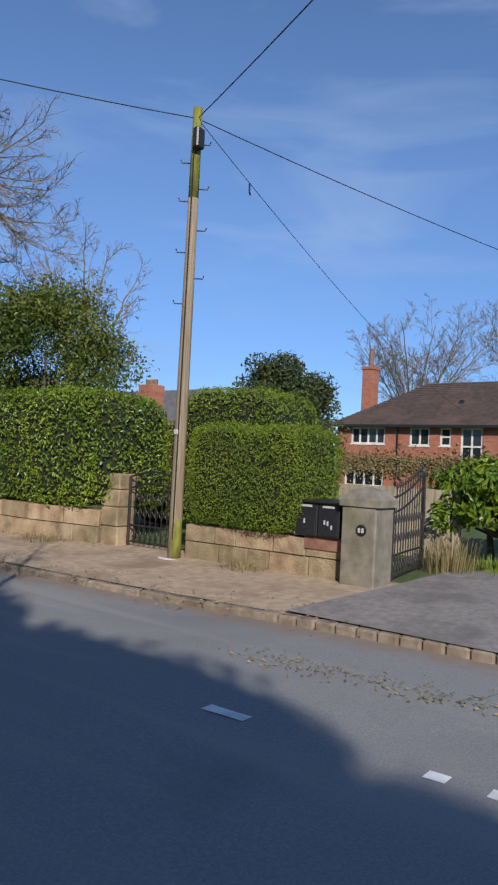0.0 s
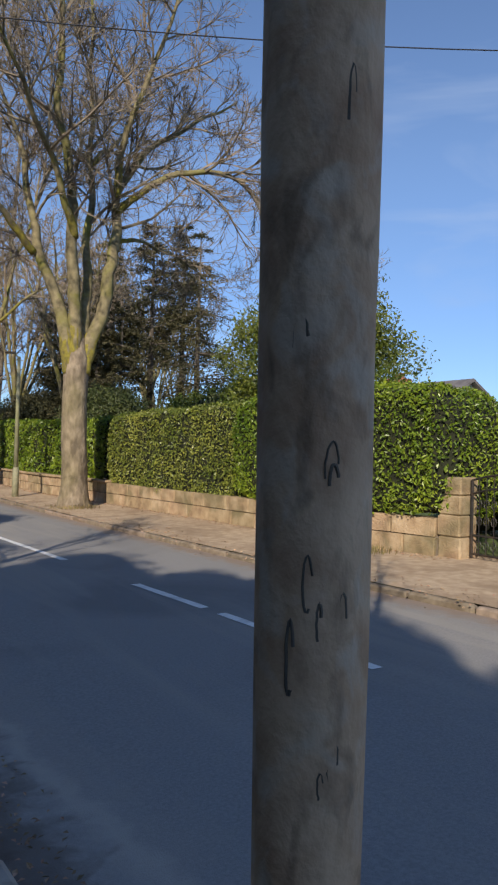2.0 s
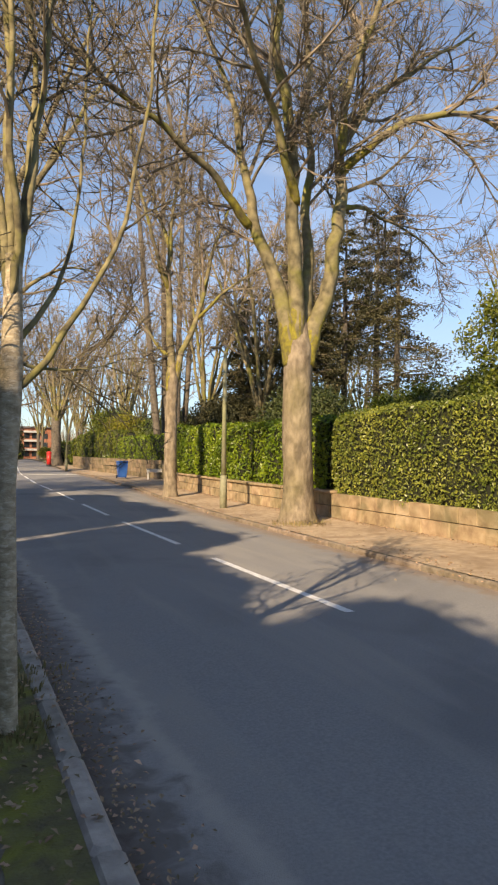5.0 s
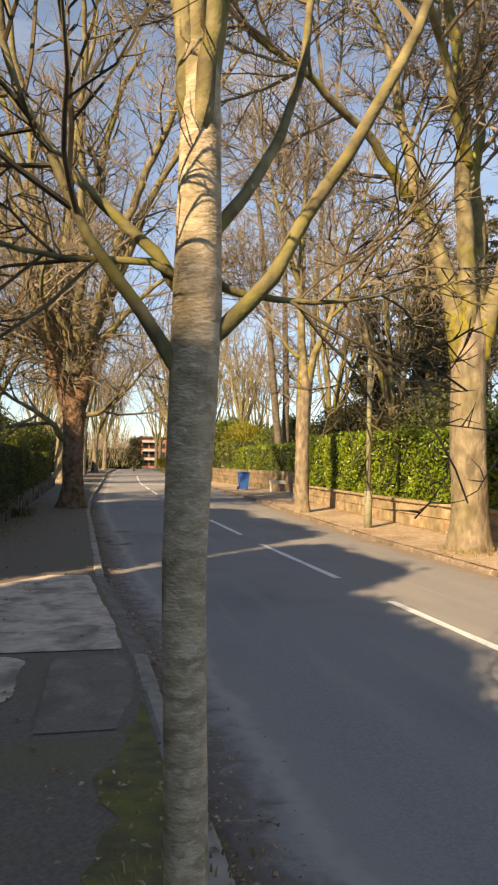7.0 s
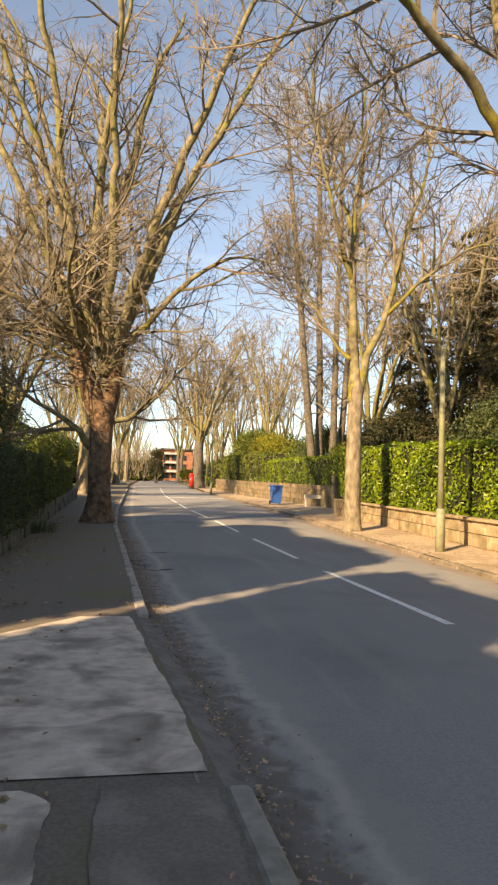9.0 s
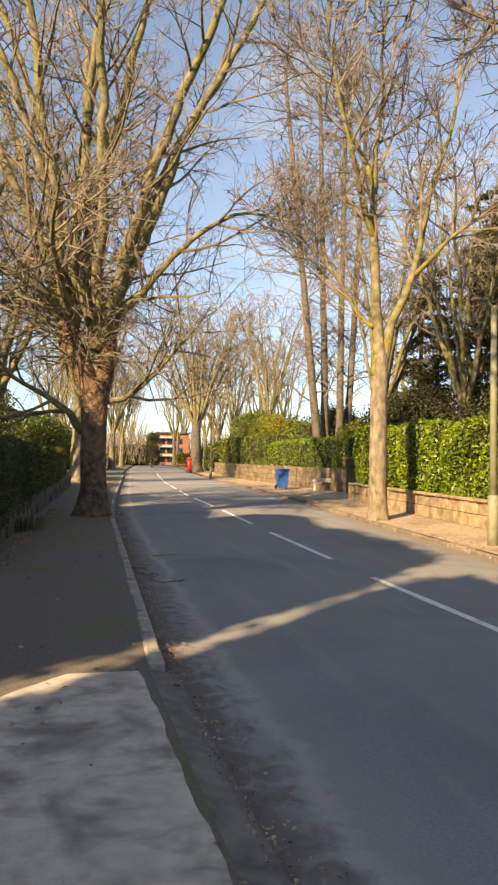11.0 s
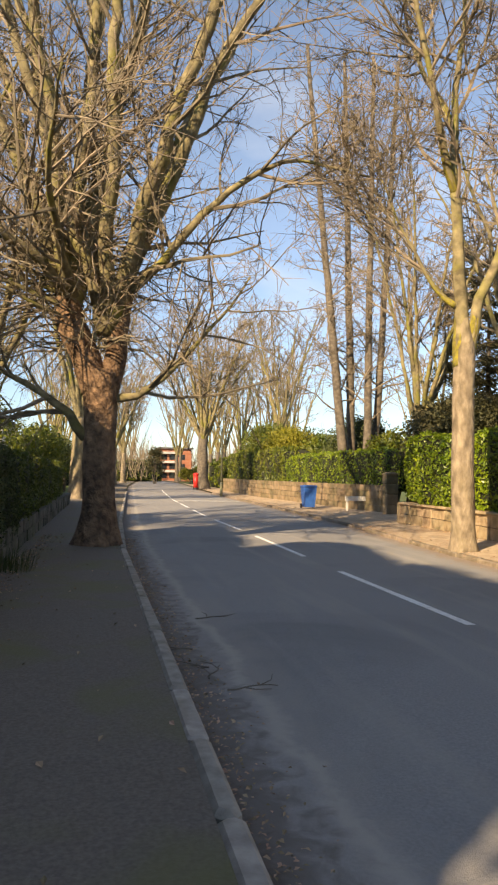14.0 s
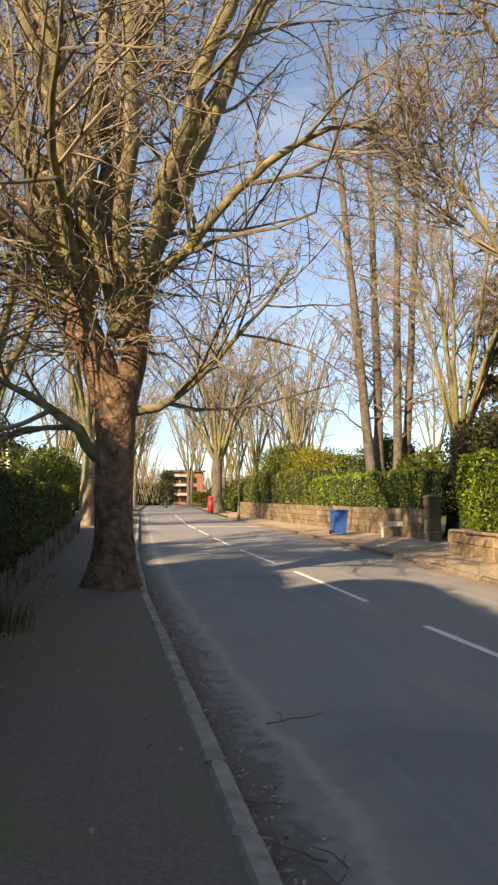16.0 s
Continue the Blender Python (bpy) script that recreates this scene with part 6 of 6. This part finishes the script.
Mesher().box(12.19, 12.31, 4.28, 4.4, 0.1, 1.42, 0.01).make("post", FENCEWOOD, fe)


# ---- small growth and litter ----
def tuft(name, label, at, n, h, spread, mat, seed):
    g = np.random.default_rng(seed)
    m = Mesher()
    for i in range(n):
        a, r = g.uniform(0, 6.28), spread * g.uniform(0, 1) ** 0.7
        p = np.array(at) + (math.cos(a) * r, math.sin(a) * r, 0)
        d = np.array([math.cos(a), math.sin(a), 0]) * g.uniform(0.1, 0.6)
        hh = h * g.uniform(0.4, 1.0)
        s = np.array([-math.sin(a), math.cos(a), 0]) * 0.006
        m.add([p - s, p + s, p + d * hh * 0.4 + (0, 0, hh * 0.7) + s * 0.7, p + d * hh * 0.4 + (0, 0, hh * 0.7) - s * 0.7, p + d * hh + (0, 0, hh * 0.85)],
              [(0, 1, 2, 3), (3, 2, 4)])
    ob = m.make(name, mat, kind="stuff")
    return tagged(ob, label, "grass")


tuft("grass_tuft", "dry grass beside the iron gate", (10.9, 3.95, 0.15), 260, 0.75, 0.5, DRYGRASS, 1)
tuft("grass_tuft", "green grass edge under the laurel", (11.6, 3.4, 0.15), 320, 0.3, 0.7, CYPRESS, 2)
tuft("grass_tuft", "moss and grass round the tree foot", (6.9, 19.7, 0.12), 420, 0.13, 0.75, DRYGRASS, 3)
tuft("grass_tuft", "weeds at the foot of the hedge wall", (-1.85, 28.0, 0.1), 220, 0.4, 0.5, YEW, 4)
tuft("grass_tuft", "weeds at the foot of the wall", (8.55, 6.0, 0.15), 120, 0.16, 0.35, DRYGRASS, 6)
tuft("grass_tuft", "weeds at the foot of the wall", (8.3, 10.2, 0.13), 200, 0.14, 0.5, DRYGRASS, 7)


tuft("grass_tuft", "thin grass and weeds at the foot of the young tree", (0.5, 9.7, 0.1), 150, 0.07, 0.26, DRYGRASS, 8)
tuft("grass_tuft", "thin grass along the mossy kerb", (0.6, 10.6, 0.1), 160, 0.06, 0.35, DRYGRASS, 9)


def litter(name, label, count, place, size, mat, seed):
    g = np.random.default_rng(seed)
    pts = np.array([place(g) for _ in range(count)])
    m = Mesher()
    leaf_quads(m, pts, np.tile([0, 0, 1.0], (count, 1)), size, 0.3, seed, 0.6)
    return tagged(m.make(name, mat, kind="stuff"), label, "leaf litter")


def near_gutter(g):
    y = g.uniform(2, 34)
    return (near_x(y) + abs(g.normal(0, 0.15)) + 0.01, y, 0.022 + rise(y))


def near_pave(g):
    y = g.uniform(4, 34)
    return (g.uniform(-2.0, near_x(y) - 0.1), y, 0.112 + rise(y))


def near_foot(g):
    y = g.uniform(18.5, 34)
    return (-1.8 + abs(g.normal(0, 0.22)), y, 0.115)


def far_edge(g):
    y = g.uniform(3, 60)
    return (far_x(y) + g.normal(0.1, 0.35), y, 0.1 + rise(y) if g.uniform() < 2 else 0)


def far_wallfoot(g):
    y = g.uniform(9, 37)
    return (wall_x(y) - 0.17 - abs(g.normal(0, 0.18)), y, 0.145)


def road_scar(g):
    u = g.uniform(0, 1)
    y = 3.6 - 3.4 * u + g.normal(0, 0.25)
    return (5.35 + 0.25 * u + g.normal(0, 0.14), y, 0.026 + rise(y))


litter("leaf_litter", "pale dry leaf scraps on the sunlit lane", 420, road_scar, 0.035, DRYGRASS, 9)
litter("leaf_litter", "brown leaf crumbs in the gutter", 4200, near_gutter, 0.03, DRYLEAF, 1)
litter("leaf_litter", "scattered dead leaves on the near pavement", 200, near_pave, 0.05, DRYLEAF, 2)
litter("leaf_litter", "dead leaves at the foot of the near wall", 600, near_foot, 0.05, DRYLEAF, 3)
litter("leaf_litter", "brown leaves blown against the edge of the crossing", 420, lambda g: (-1.75 + abs(g.normal(0, 0.4)), g.uniform(14.5, 19.0), 0.115), 0.05, DRYLEAF, 6)
litter("leaf_litter", "small heap of leaves where the kerb begins again", 80, lambda g: (near_x(18.7) + abs(g.normal(0.05, 0.08)), g.normal(18.75, 0.2), 0.02 + g.uniform(0, 0.02)), 0.028, DRYLEAF, 8)
litter("leaf_litter", "dead leaves on the pale concrete patch", 50, lambda g: (g.uniform(-1.6, -0.3), g.uniform(12.7, 14.1), 0.112), 0.05, DRYLEAF, 10)
litter("leaf_litter", "dead leaves on the moss round the young tree", 420, lambda g: (0.45 + g.normal(0, 0.28), g.uniform(7.5, 11.8), 0.116), 0.04, DRYLEAF, 11)
litter("leaf_litter", "dead leaves along the far kerb", 2200, far_edge, 0.045, DRYLEAF, 4)
litter("leaf_litter", "dead leaves at the foot of the far wall", 1300, far_wallfoot, 0.045, DRYLEAF, 5)
for i, (x, y, a) in enumerate(((0.62, 24.4, 0.3), (0.5, 22.5, 1.9), (0.46, 22.2, 0.9), (0.55, 21.9, 0.2), (0.44, 23.1, 2.3))):
    tw = Mesher()
    g = np.random.default_rng(200 + i)
    p = np.array([x, y, 0.035])
    pts = [p]
    for k in range(6):
        a += g.normal(0, 0.35)
        pts.append(pts[-1] + np.array([math.cos(a), math.sin(a), 0]) * 0.065 + (0, 0, g.normal(0, 0.004)))
    tw.tube(pts, np.linspace(0.007, 0.003, 7), 5)
    for k in (2, 4):
        b = a + g.choice([-1, 1]) * 0.8
        tw.tube([pts[k], pts[k] + np.array([math.cos(b), math.sin(b), 0.1]) * 0.12, pts[k] + np.array([math.cos(b + 0.3), math.sin(b + 0.3), 0.1]) * 0.22], [0.005, 0.004, 0.002], 4)
    tagged(tw.make("fallen_twig", DARK_BARK), "dead twig lying in the gutter", "twig", "fallen twigs")
